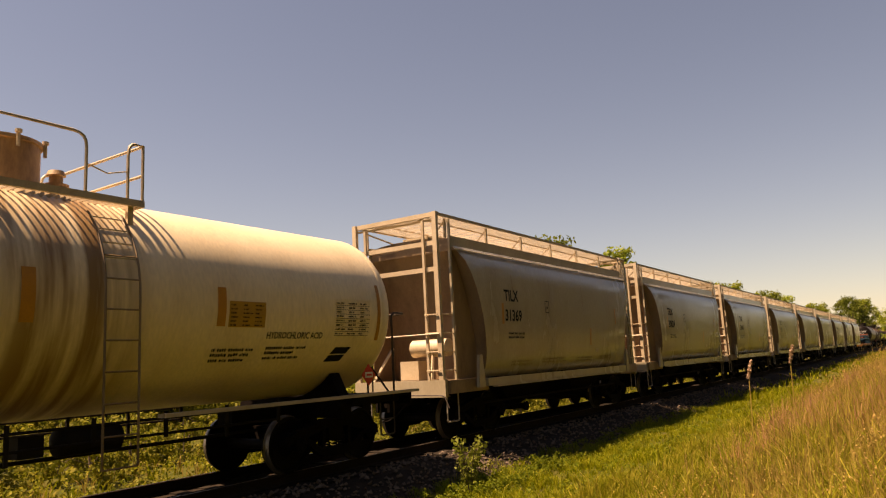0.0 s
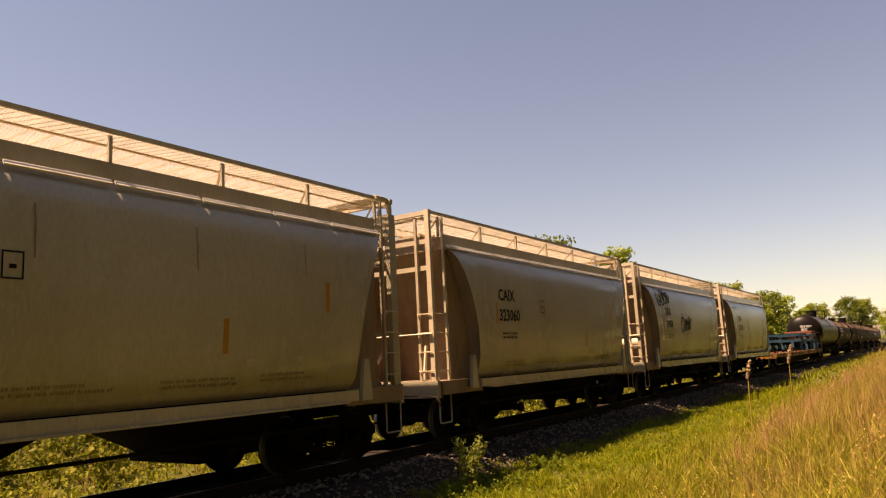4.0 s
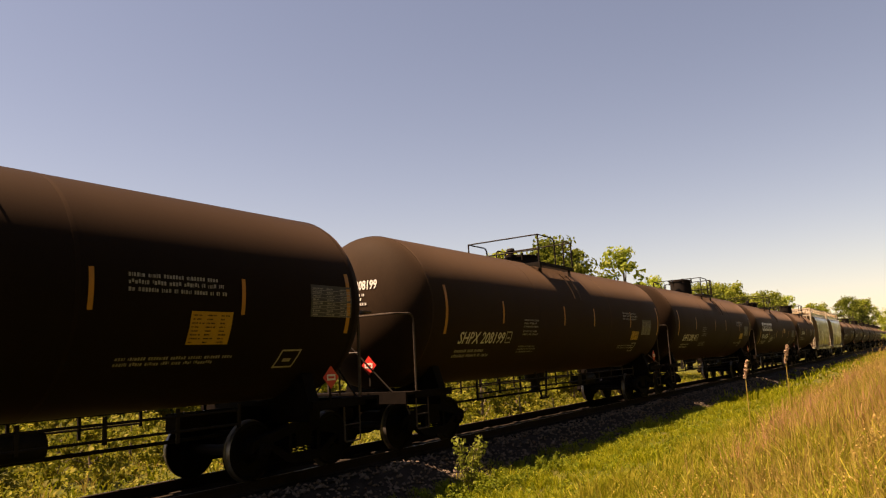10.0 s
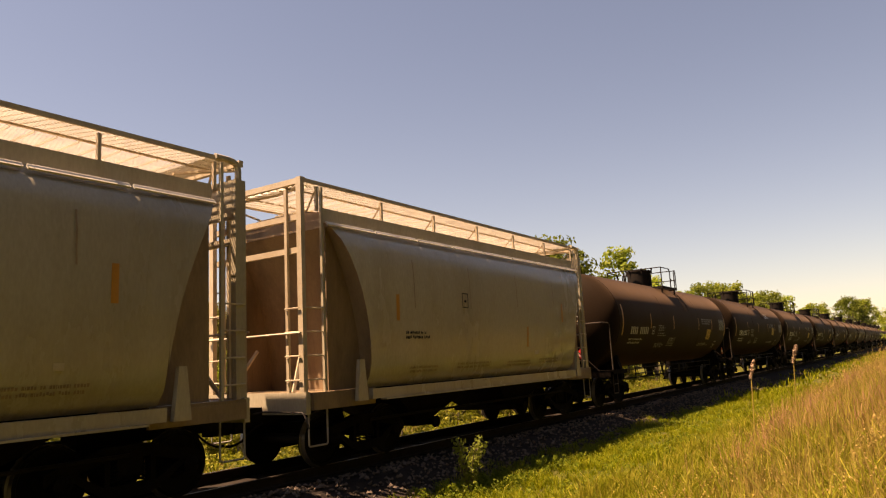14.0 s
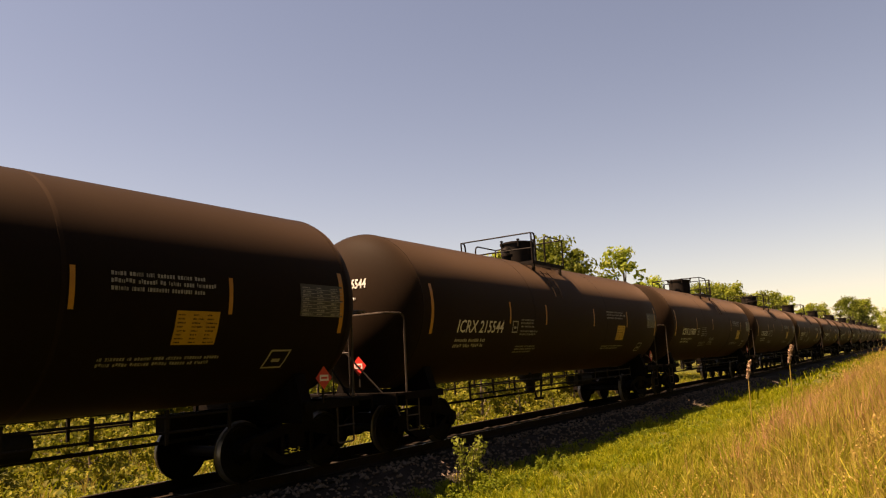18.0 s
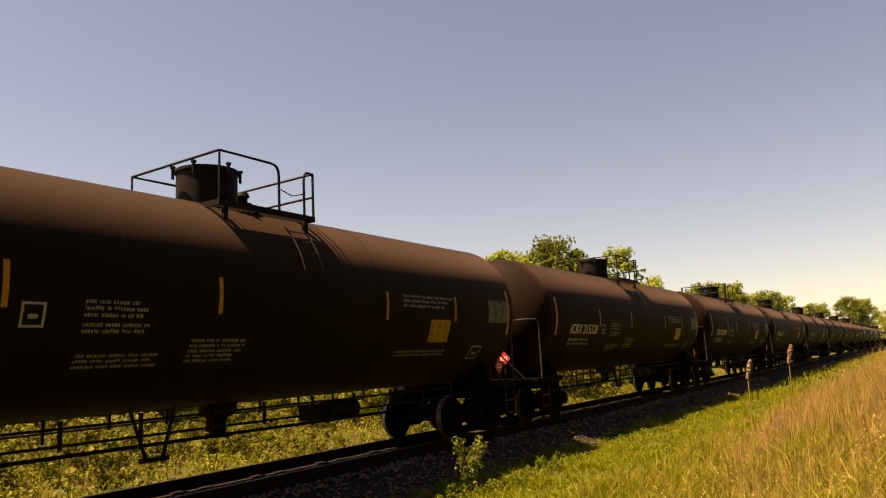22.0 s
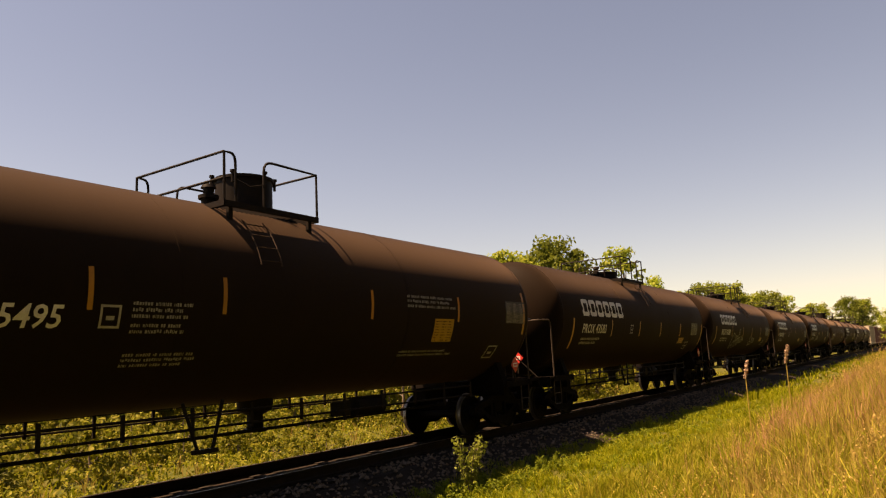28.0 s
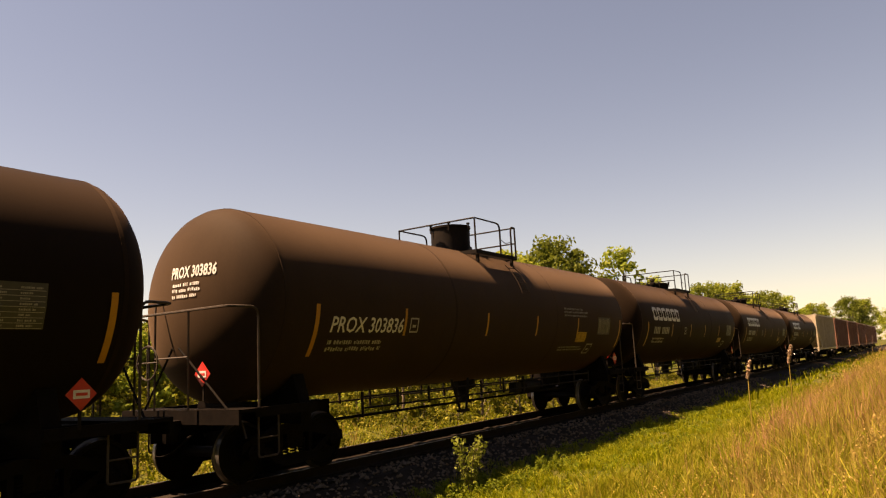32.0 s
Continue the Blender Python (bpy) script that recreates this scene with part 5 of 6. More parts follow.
def make_hopper(paint, pale, label):
    car = tagged(new("covered_hopper"), label, "hopper car", "freight train")
    shell = mesh_of(hopper_body_mesh, "body", paint, True)
    shell.materials.append(M_SLOPE)
    for face in shell.polygons:
        if abs(face.normal.y) > 0.45 and abs(face.center.y) > 4.5:
            face.material_index = 1
    part("body", shell, paint, car)
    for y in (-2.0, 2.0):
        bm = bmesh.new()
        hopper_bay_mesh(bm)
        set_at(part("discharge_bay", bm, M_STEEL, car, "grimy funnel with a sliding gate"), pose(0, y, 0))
    # pale strips standing in for sunlit sheet below the eave; eave beam, side sills
    for s in (-1, 1):
        bm = bmesh.new()
        box(bm, s * 1.16, 0, 4.36, 0.06, 10.8, 0.26)
        part("eave_beam", bm, paint, car)
        for i in range(8):
            bm = bmesh.new()
            y = -4.82 + 1.36 * i
            prism(bm, [(s * a, b) for a, b in ((1.295, 4.20), (1.352, 4.143), (1.375, 4.160), (1.318, 4.222))], "y", y - 0.65, y + 0.65)
            part("eave_ledge", bm, M_MESH, car, "added pale strip for the sunlit sheet edge")
        bm = bmesh.new()
        box(bm, s * 1.40, 0, 1.18, 0.10, 9.0, 0.18)
        box(bm, s * 1.45, 0, 1.075, 0.14, 8.4, 0.03)
        part("side_sill", bm, paint, car)
        for y in (-4.75, 4.75):
            bm = bmesh.new()
            prism(bm, ((y - 0.14, 1.08), (y + 0.14, 1.08), (y + 0.06, 1.8), (y - 0.06, 1.8)), "x", s * 1.40 - 0.04, s * 1.40 + 0.04)
            part("bolster_gusset", bm, paint, car)
    for s in (-1, 1):
        ye = s * (HOP_L / 2 - (0.68 if s < 0 else 0.6))
        # end sill, deck and its bracing
        bm = bmesh.new()
        box(bm, 0, ye, 1.12, 2.5, 0.10, 0.36)
        part("end_sill", bm, paint, car)
        bm = bmesh.new()
        box(bm, 0, ye - s * 0.86, 1.26, 2.6, 1.6, 0.05)
        part("end_deck", bm, M_SLOPE, car, "rust-stained end deck")
        for x in (-1.28, 1.28):
            bm = bmesh.new()
            box(bm, x, ye - s * 0.86, 1.12, 0.06, 1.6, 0.24)
            part("deck_side", bm, M_SLOPE, car)
            bm = bmesh.new()
            k = -s
            prism(bm, ((k * -4.2, 1.29), (k * -5.36, 1.29), (k * -5.36, 4.2), (k * -4.2, 4.2)), "x", x * 0.92 - 0.01, x * 0.92 + 0.01)
            part("shear_plate", bm, M_SLOPE, car, "brown rust-stained side plate")
        bm = bmesh.new()
        box(bm, 0, ye - s * 0.7, 0.92, 0.4, 2.6, 0.3)
        part("draft_sill", bm, M_STEEL, car)
        for x in (-1.15, 1.15):
            bm = bmesh.new()
            box(bm, x, ye - (0.06 if s > 0 else 0), 2.9 if s > 0 else 3.07, 0.11, 0.20 if s > 0 else 0.09, 3.5 if s > 0 else 3.8)
            if s > 0:
                # the post bends over into the walkway's edge
                tube(bm, bent([(x, ye - 0.06, 4.6), (x, ye - 0.06, 4.95), (x, ye - 0.5, 4.95)], 0.22), 0.055, 6)
            part("corner_post", bm, paint if s > 0 else pale, car, "upright angle-steel corner post")
            bm = bmesh.new()
            box(bm, x * 0.72, ye + s * 0.02, 3.0, 0.06, 0.05, 3.6)
            part("end_stile", bm, pale, car)
            bm = bmesh.new()
            box(bm, x * 1.06, ye - s * 0.44, 3.05, 0.05, 0.05, 3.6)
            part("ladder_stile", bm, paint, car)
            for i in range(4):
                z = 1.5 + 0.40 * i
                bm = bmesh.new()
                tube(bm, [(x * 1.06, ye, z), (x * 1.06, ye - s * 0.44, z)], 0.014, 5)
                part("ladder_rung", bm, pale, car, "", True)
                bm = bmesh.new()
                tube(bm, [(x, ye + s * 0.07, z), (x * 0.70, ye + s * 0.07, z)], 0.014, 5)
                part("ladder_rung", bm, pale, car, "", True)
            bm = bmesh.new()
            yy = ye - s * 0.25
            tube(bm, bent([(x * 1.06, yy + 0.22, 1.1), (x * 1.06, yy + 0.22, 0.42), (x * 1.06, yy - 0.22, 0.42), (x * 1.06, yy - 0.22, 1.1)], 0.05), 0.016, 5)
            part("stirrup_step", bm, M_GRIP, car, "", True)
            # sloping brace from the deck to the end sheet
            bm = bmesh.new()
            tube(bm, [(x * 0.7, ye - s * 0.1, 1.3), (x * 0.5, ye - s * 0.55, 2.05)], 0.035, 4)
            part("slope_brace", bm, pale, car)
        bm = bmesh.new()
        for z, w in ((4.92, 2.4), (4.28, 2.36), (3.7, 2.3)):
            box(bm, 0, ye - s * 0.04, z, w, 0.08, 0.10)
        part("end_beam", bm, pale, car)
        if s > 0:
            bm = bmesh.new()
            box(bm, 0, ye - 0.14, 4.34, 2.26, 0.05, 0.62)
            part("end_sheet", bm, paint, car)
        bm = bmesh.new()
        tube(bm, [(-1.2, ye + s * 0.09, 2.28), (1.2, ye + s * 0.09, 2.28)], 0.02, 6)
        part("end_grab_rail", bm, pale, car, "", True)
        bm = bmesh.new()
        tube(bm, [(1.15, ye - s * 0.05, 4.82), (0.1, ye - s * 0.45, 4.9), (-1.15, ye - s * 0.05, 4.82)], 0.03, 5)
        part("roof_brace", bm, pale, car)
        # mesh walkway across the end
        bm = bmesh.new()
        for i in range(13):
            box(bm, 0, ye - s * (0.03 + 0.043 * i), 4.94, 2.2, 0.036, 0.005, Euler((s * -0.75, 0, 0)).to_matrix().to_4x4())
        for i in range(12):
            box(bm, -1.1 + 0.2 * i, ye - s * 0.28, 4.94, 0.012, 0.56, 0.03)
        tagged(part("end_walkway", bm, M_MESH, car, "open mesh walkway across the end"), kind="stuff")
        if s > 0:
            bm = bmesh.new()
            tube(bm, [(-0.55 + 0.27 * math.cos(a), ye + 0.18, 2.15 + 0.27 * math.sin(a)) for a in np.linspace(0, 6.283, 17)[:-1]], 0.016, 5, True)
            tube(bm, [(-0.55, ye + 0.18, 1.88), (-0.55, ye + 0.18, 2.42)], 0.012, 5)
            part("brake_wheel", bm, pale, car, "", True)
    # long walkways with mesh decks and their brackets
    for s in (-1, 1):
        bm = bmesh.new()
        y1 = HOP_L / 2 - 0.7
        box(bm, s * 1.13, 0, 4.94, 0.035, 2 * y1, 0.07)
        box(bm, s * 0.55, 0, 4.94, 0.035, 2 * y1, 0.05)
        part("walkway_edge", bm, pale, car)
        bm = bmesh.new()
        n = int(2 * y1 / 0.15)
        for i in range(n):
            y = -y1 + 0.15 * (i + 0.5)
            box(bm, s * 0.84, y, 4.94, 0.56, 0.008, 0.02, Euler((0, 0, 0.35)).to_matrix().to_4x4())
        # strands of expanded steel, each twisted on its edge
        for k in range(12):
            box(bm, s * (0.59 + 0.0455 * k), 0, 4.94, 0.027, 2 * y1, 0.005, Euler((0, 0.75, 0)).to_matrix().to_4x4())
        tagged(part("walkway_mesh", bm, M_MESH, car, "pale open-mesh roof walkway"), kind="stuff")
        for i in range(7):
            y = -y1 + 0.4 + (2 * y1 - 0.8) * i / 6
            bm = bmesh.new()
            box(bm, s * 1.13, y, 4.65, 0.05, 0.05, 0.44)
            part("walkway_post", bm, pale, car)
            bm = bmesh.new()
            tube(bm, [(s * 1.12, y, 4.82), (s * 0.5, y + 0.35, 4.5)], 0.02, 4)
            part("walkway_bracket", bm, pale, car)
    # mesh added along the roof's middle to give the pale band of sunlit roof
    bm = bmesh.new()
    for k in range(21):
        box(bm, -0.49 + 0.049 * k, 0, 4.93, 0.023, 11.2, 0.005, Euler((0, 0.75, 0)).to_matrix().to_4x4())
    for k in range(38):
        box(bm, 0, -5.55 + 0.3 * k, 4.91, 1.04, 0.012, 0.03)
    tagged(part("centre_walkway", bm, M_MESH, car, "added pale open mesh in place of the sunlit roof"), kind="stuff")
    bm = bmesh.new()
    box(bm, 0, 0, 4.57, 0.7, 10.2, 0.12)
    part("roof_hatch", bm, pale, car, "long trough hatch cover")
    for i in range(6):
        bm = bmesh.new()
        box(bm, 0, -4.6 + 1.84 * i, 4.65, 0.85, 0.06, 0.05)
        part("hatch_clamp", bm, pale, car)
    bm = bmesh.new()
    tube(bm, [(1.1, -4.2, 0.7), (1.1, 4.2, 0.7)], 0.028, 6)
    part("gate_pipe", bm, M_PIPE, car, "", True)
    for s in (-1, 1):
        add_truck(car, s * (HOP_L / 2 - 2.35))
    add_ends(car, HOP_L)
    return car


def add_reservoir(car):
    """The air tank and valve on the leading end deck, which only some of the hoppers carry."""
    ye = -HOP_L / 2 + 0.68
    bm = bmesh.new()
    lathe(bm, ((0.05, -0.55), (0.2, -0.5), (0.2, 0.45), (0.05, 0.5)), "x", 16, (0.55, ye + 0.55, 2.0))
    part("air_reservoir", bm, M_PALE, car, "round air tank on the end deck", True)
    bm = bmesh.new()
    box(bm, 0.1, ye + 0.45, 1.5, 0.5, 0.4, 0.45)
    part("brake_valve", bm, M_PALE, car)


def on_hopper(u, w):
    z = 2.7 + w
    return (hop_half(z) + 0.008, u, z)


def letter_hopper(car, mark, number, seed, tags=False):
    rng = random.Random(seed)

    def words(text, u, w, size):
        co, faces = letter_mesh(text, size, M_INK, 0.9, 0.009)
        part("lettering", wrap_on([(a + u, b + w) for a, b in co], faces, on_hopper, M_INK, "lettering"), M_INK, car)

    def rows(spec, material, name="small_print"):
        co, faces = bars(spec)
        tagged(part(name, wrap_on(co, faces, on_hopper, material, name), material, car), kind="stuff" if name == "small_print" else "")

    if mark:
        words(mark, -3.65, 0.36, 0.38)
    if number:
        words(number, -3.65, -0.12, 0.38)
    for u in (-3.2, -1.1, 1.1, 3.2):
        lo = rng.uniform(0.05, 0.5)
        co = [(u - 0.012 + 0.024 * (i % 2) + 0.004 * math.sin(i), lo + (1.02 - lo) * (i // 2) / 6) for i in range(14)]
        part("weld_seam", wrap_on(co, [(2 * i, 2 * i + 1, 2 * i + 3, 2 * i + 2) for i in range(6)], on_hopper, M_SLOPE, "weld_seam"), M_SLOPE, car, "rust-streaked weld seam")
    rows(print_block(-3.5, -0.45, 2, 0.95, 0.06, rng), M_INK)
    rows([(-1.45, 0.12, 0.24, 0.02), (-1.45, 0.42, 0.24, 0.02), (-1.45, 0.12, 0.02, 0.3), (-1.23, 0.12, 0.02, 0.3), (-1.37, 0.24, 0.08, 0.05)], M_INK, "stencil_box")
    rows(print_block(-3.3, -1.12, 2, 1.2, 0.05, rng) + print_block(-1.6, -1.1, 2, 1.6, 0.05, rng) + print_block(0.6, -1.12, 2, 1.3, 0.05, rng) + print_block(2.3, -1.1, 2, 1.2, 0.05, rng), M_SLOPE)
    for u, w in ((-3.75, -0.2), (3.7, -0.1), (1.6, -0.75)):
        co = [(u - 0.05, w), (u + 0.05, w), (u + 0.05, w + 0.5), (u - 0.05, w + 0.5)]
        part("reflective_strip", wrap_on(co, [(0, 1, 2, 3)], on_hopper, M_STRIPE, "reflective_strip"), M_STRIPE, car, "yellow reflective tape")
    rows([(2.0, -0.95, 0.20, 0.11)], M_PALE, "inspection_label")
    rows([(3.0, -0.9, 0.13, 0.09)], M_PALE, "inspection_label")
    if tags:
        graffiti(car, on_hopper, -4.55, 0.75, 0.62, M_INK, 4, 0.026, bubbles=True)
        graffiti(car, on_hopper, -4.52, 0.78, 0.58, M_INK, 6, 0.012, bubbles=True)
        graffiti(car, on_hopper, -1.55, -0.25, 0.50, M_INK, 9, 0.030, bubbles=True)
        graffiti(car, on_hopper, -0.6, 0.05, 0.34, M_INK, 12, 0.022, 3)


# ---- the flat car and its load ----
def make_flatcar(length):
    car = tagged(new("flat_car"), "long faded orange flat car with a rusty deck", "flat car", "freight train")
    h = length / 2 - 0.75
    bm = bmesh.new()
    box(bm, 0, 0, 1.06, 2.75, 2 * h, 0.07)
    part("deck", bm, M_DECK, car, "rusty red steel deck")
    for s in (-1, 1):
        bm = bmesh.new()
        prism(bm, ((-h, 1.10), (h, 1.10), (h, 0.86), (h - 3.0, 0.83), (h - 5.0, 0.79), (-h + 5.0, 0.79), (-h + 3.0, 0.83), (-h, 0.86)), "x", s * 1.42 - 0.05, s * 1.42 + 0.05)
        part("side_sill", bm, M_ORANGE, car, "faded orange fish-belly side sill")
        for i in range(14):
            y = -h + 0.9 + (2 * h - 1.8) * i / 13
            bm = bmesh.new()
            box(bm, s * 1.49, y, 0.95, 0.05, 0.12, 0.26)
            part("stake_pocket", bm, M_ORANGE, car)
            # dark wedge drawn as the shadow beside the stake pocket
            bm = bmesh.new()
            prism(bm, ((y + 0.30, 0.86), (y + 0.36, 0.86), (y + 0.60, 1.07), (y + 0.36, 1.07)), "x", s * 1.475 - 0.005, s * 1.475 + 0.004)
            part("dark_chevron", bm, M_STEEL, car)
        bm = bmesh.new()
        ye = s * (h - 0.03)
        box(bm, 0, ye, 0.95, 2.8, 0.08, 0.36)
        for x in (-1.1, -0.6, 0.6, 1.1):
            box(bm, x, ye + s * 0.05, 0.95, 0.08, 0.06, 0.34)
        part("end_sill", bm, M_ORANGE, car, "orange end sill with ribs")
        bm = bmesh.new()
        box(bm, 0, s * (h - 1.3), 0.9, 0.45, 2.6, 0.28)
        part("stub_sill", bm, M_STEEL, car)
    bm = bmesh.new()
    box(bm, 0, 0, 0.72, 0.7, 2 * h - 2, 0.5)
    prism(bm, ((-h + 4.6, 0.75), (h - 4.6, 0.75), (h - 6.5, 0.30), (-h + 6.5, 0.30)), "x", -0.9, 0.9)
    part("centre_sill", bm, M_STEEL, car)
    for i, (x, y) in enumerate(((0.9, -12.0), (-0.9, -12.0), (0.9, -9.4), (-0.8, -9.6), (0.95, -6.6), (-0.9, -6.4), (0.9, -4.2), (-0.9, -3.9), (0.9, -2.0), (-0.9, -2.1))):
        bm = bmesh.new()
        k = 0.9 if i % 3 == 0 else 0.5
        box(bm, x, y, 1.12, 0.24, 0.30, 0.05)
        box(bm, x, y - 0.05, 1.13 + 0.09 * k, 0.12, 0.14, 0.18 * k)
        box(bm, x, y + 0.1, 1.16 + 0.1 * k, 0.08, 0.08, 0.2 * k)
        part("tie_down_pedestal", bm, M_STEEL, car, "dark steel tie-down pedestal")
    rng = random.Random(8)
    for i in range(16):
        y = -1.2 + 0.62 * i + rng.uniform(-0.15, 0.15)
        for x in (-0.85, 0.85):
            bm = bmesh.new()
            k = rng.choice((0.06, 0.1, 0.13, 0.2))
            w = rng.uniform(0.2, 0.45)
            box(bm, x, y, 1.1 + k * 0.25, 0.34, w * 1.4, k * 0.5)
            box(bm, x + 0.1, y - w * 0.3, 1.1 + k * 0.5, 0.1, 0.14, k)
            box(bm, x - 0.08, y + w * 0.35, 1.1 + k * 0.7, 0.06, 0.2, k * 1.4, Euler((0.25, 0, 0)).to_matrix().to_4x4())
            part("lashing_block", bm, M_STEEL, car, "dark lashing hardware on the deck")
    for i in range(4):
        bm = bmesh.new()
        box(bm, 0.3, -11 + 2.6 * i, 1.11, 0.5, 0.9, 0.03)
        part("deck_plate", bm, M_DECK, car)
    for s in (-1, 1):
        add_truck(car, s * (length / 2 - 2.9))
        for x in (-1.3, 1.3):
            bm = bmesh.new()
            yy = s * (h - 0.5)
            tube(bm, bent([(x, yy + 0.22, 0.9), (x, yy + 0.22, 0.4), (x, yy - 0.22, 0.4), (x, yy - 0.22, 0.9)], 0.05), 0.016, 5)
            part("stirrup_step", bm, M_GRIP, car, "", True)
    add_ends(car, length)
    return car


def beam(bm, a, b, w, t):
    """A square hollow-looking beam from a to b."""
    a, b = Vector(a), Vector(b)
    d = b - a
    q = d.to_track_quat('Y', 'Z').to_matrix().to_4x4()
    box(bm, *((a + b) / 2), w, d.length, t, q)


def make_rack(y0, y1, tiers, label):
    """Blue steel frames stacked on the flat car, on dark feet."""
    rack = tagged(new("steel_rack"), label, "steel rack", "racks on the flat car")
    for k, z in enumerate(tiers):
        for x in (-1.2, 1.2):
            bm = bmesh.new()
            beam(bm, (x, y0 + 0.1 * k - (1.0 if x < 0 else 0.0), z), (x, y1, z), 0.14, 0.20)
            part("long_beam", bm, M_BLUE, rack)
        n = 4
        for i in range(n):
            bm = bmesh.new()
            y = y0 + 0.1 * k + (y1 - y0 - 0.1 * k) * i / (n - 1)
            beam(bm, (-1.2, y - 1.0 * (1 - i / (n - 1)), z), (1.2, y, z), 0.12, 0.19 if i == 0 else 0.13)
            part("cross_beam", bm, M_BLUE, rack)
        bm = bmesh.new()
        beam(bm, (-1.1, y0 + 0.4, z + 0.02), (1.1, (y0 + y1) / 2, z + 0.02), 0.07, 0.08)
        part("diagonal_beam", bm, M_BLUE, rack)
        for x in (-1.0, 1.0):
            for i in range(3):
                y = y0 + 0.25 + (y1 - y0 - 1.0) * i / 2
                bm = bmesh.new()
                prism(bm, ((y - 0.10, z - 0.08), (y + 0.10, z - 0.08), (y + 0.08, z - 0.22), (y + 0.16, z - 0.28), (y + 0.16, z - 0.33), (y - 0.16, z - 0.33), (y - 0.16, z - 0.28), (y - 0.08, z - 0.22)),
                      "x", x - 0.1, x + 0.1)
                part("foot_pad", bm, M_STEEL, rack)
    for y in (y0 + 0.5, y1 - 0.1):
        for x in (-1.2, 1.2):
            bm = bmesh.new()
            beam(bm, (x, y, 1.12), (x, y, tiers[-1]), 0.14, 0.14)
            part("upright", bm, M_BLUE, rack)
    for i in range(2):
        bm = bmesh.new()
        y = y0 + 0.6 + 1.6 * i
        tube(bm, [(1.36, y, 1.1), (1.25, y + 0.5, tiers[-1] + 0.1), (-1.25, y + 0.5, tiers[-1] + 0.1), (-1.36, y, 1.1)], 0.012, 5)
        part("lashing_chain", bm, M_STEEL, rack)
    return rack


def make_crate(label):
    """Low blue sheet-steel box that ends the load."""
    c = tagged(new("steel_crate"), label, "steel crate")
    for x in (-1.2, 1.2):
        bm = bmesh.new()
        box(bm, x, 0, 1.45, 0.05, 3.2, 0.62)
        part("side_panel", bm, M_BLUE, c)
        for y in (-1.6, -0.5, 0.5, 1.6):
            bm = bmesh.new()
            box(bm, x, y, 1.5, 0.1, 0.1, 0.78)
            part("frame_post", bm, M_BLUE, c)
    bm = bmesh.new()
    box(bm, 0, 1.6, 1.6, 2.4, 0.06, 1.0)
    part("end_panel", bm, M_BLUE, c)
    return c


def make_boards(label):
    """A stack of red-brown boards on edge."""
    s = tagged(new("board_stack"), label, "board stack")
    rng = random.Random(3)
    for i in range(14):
        bm = bmesh.new()
        box(bm, rng.uniform(-0.03, 0.03), rng.uniform(-0.04, 0.04), 0.035 + 0.07 * i, 2.3, 2.7, 0.055)
        part("board", bm, M_PLANK, s)
    for x in (-1.18, 1.18):
        bm = bmesh.new()
        box(bm, x, 1.38, 0.5, 0.08, 0.12, 1.2)
        part("stake", bm, M_STEEL, s)
    return s


# ---- distant cars at the tail: brown box-shaped hoppers ----
def make_box_hopper(length, paint, label):
    car = tagged(new("ribbed_hopper"), label, "hopper car", "freight train")
    h = length / 2 - 0.9
    bm = bmesh.new()
    prism(bm, ((-h, 3.0), (-h, 4.35), (h, 4.35), (h, 3.0), (h - 1.9, 1.1), (-h + 1.9, 1.1)), "x", -1.5, 1.5)
    part("body", bm, paint, car)
    for s in (-1, 1):
        for i in range(14):
            y = -h + 0.5 + (2 * h - 1.0) * i / 13
            z0 = 1.15 if abs(y) < h - 1.9 else 1.1 + (abs(y) - h + 1.9)
            bm = bmesh.new()
            box(bm, s * 1.54, y, (z0 + 4.3) / 2, 0.09, 0.10, 4.3 - z0)
            part("side_rib", bm, paint, car)
        bm = bmesh.new()
        box(bm, s * 1.52, 0, 4.33, 0.12, 2 * h, 0.14)
        box(bm, s * 1.45, 0, 1.1, 0.12, 2 * h, 0.2)
        part("side_rail", bm, paint, car)
        bm = bmesh.new()
        box(bm, 0, s * (length / 2 - 0.85), 1.05, 2.9, 0.14, 0.35)
        for x in (-1.4, 1.4):
            box(bm, x, s * (length / 2 - 0.9), 2.6, 0.12, 0.12, 3.2)
        part("end_frame", bm, paint, car)
        add_truck(car, s * (length / 2 - 2.4))
    for y in (-3.2, 0, 3.2):
        bm = bmesh.new()
        a = [bm.verts.new((x, y + d, 1.12)) for x, d in ((-1.3, -1.4), (1.3, -1.4), (1.3, 1.4), (-1.3, 1.4))]
        b = [bm.verts.new((x, y + d, 0.5)) for x, d in ((-0.6, -0.3), (0.6, -0.3), (0.6, 0.3), (-0.6, 0.3))]
        ring_between(bm, a, b, 4)
        bm.faces.new(a)
        bm.faces.new(b)
        part("discharge_bay", bm, M_STEEL, car)
    bm = bmesh.new()
    box(bm, 0, 0, 4.42, 0.6, 2 * h, 0.08)
    part("roof_walk", bm, paint, car)
    add_ends(car, length)
    return car


# ---- the train, car by car: where each one's leading coupler is as the clip starts ----
MOVING = []


def run(thing, y):
    """Sets a thing on the track with its middle at y as the clip starts, to move with the train."""
    thing.matrix_basis = pose(-TRACK, y, 0)
    MOVING.append((thing, y, 0.0))
    return thing


TANK_L = 17.12
at = -5.6
white_tank = make_tank_car(TANK_L, M_WHITE, "cream white tank car with brown spill streaks below its hatch", r=SMALL_R, zc=SMALL_Z, pipe=M_PALE, inset=2.05)
letter_tank(white_tank, TANK_L, "", "white", 1, SMALL_R, SMALL_Z)
shift_hatch(white_tank, 1.3, True)


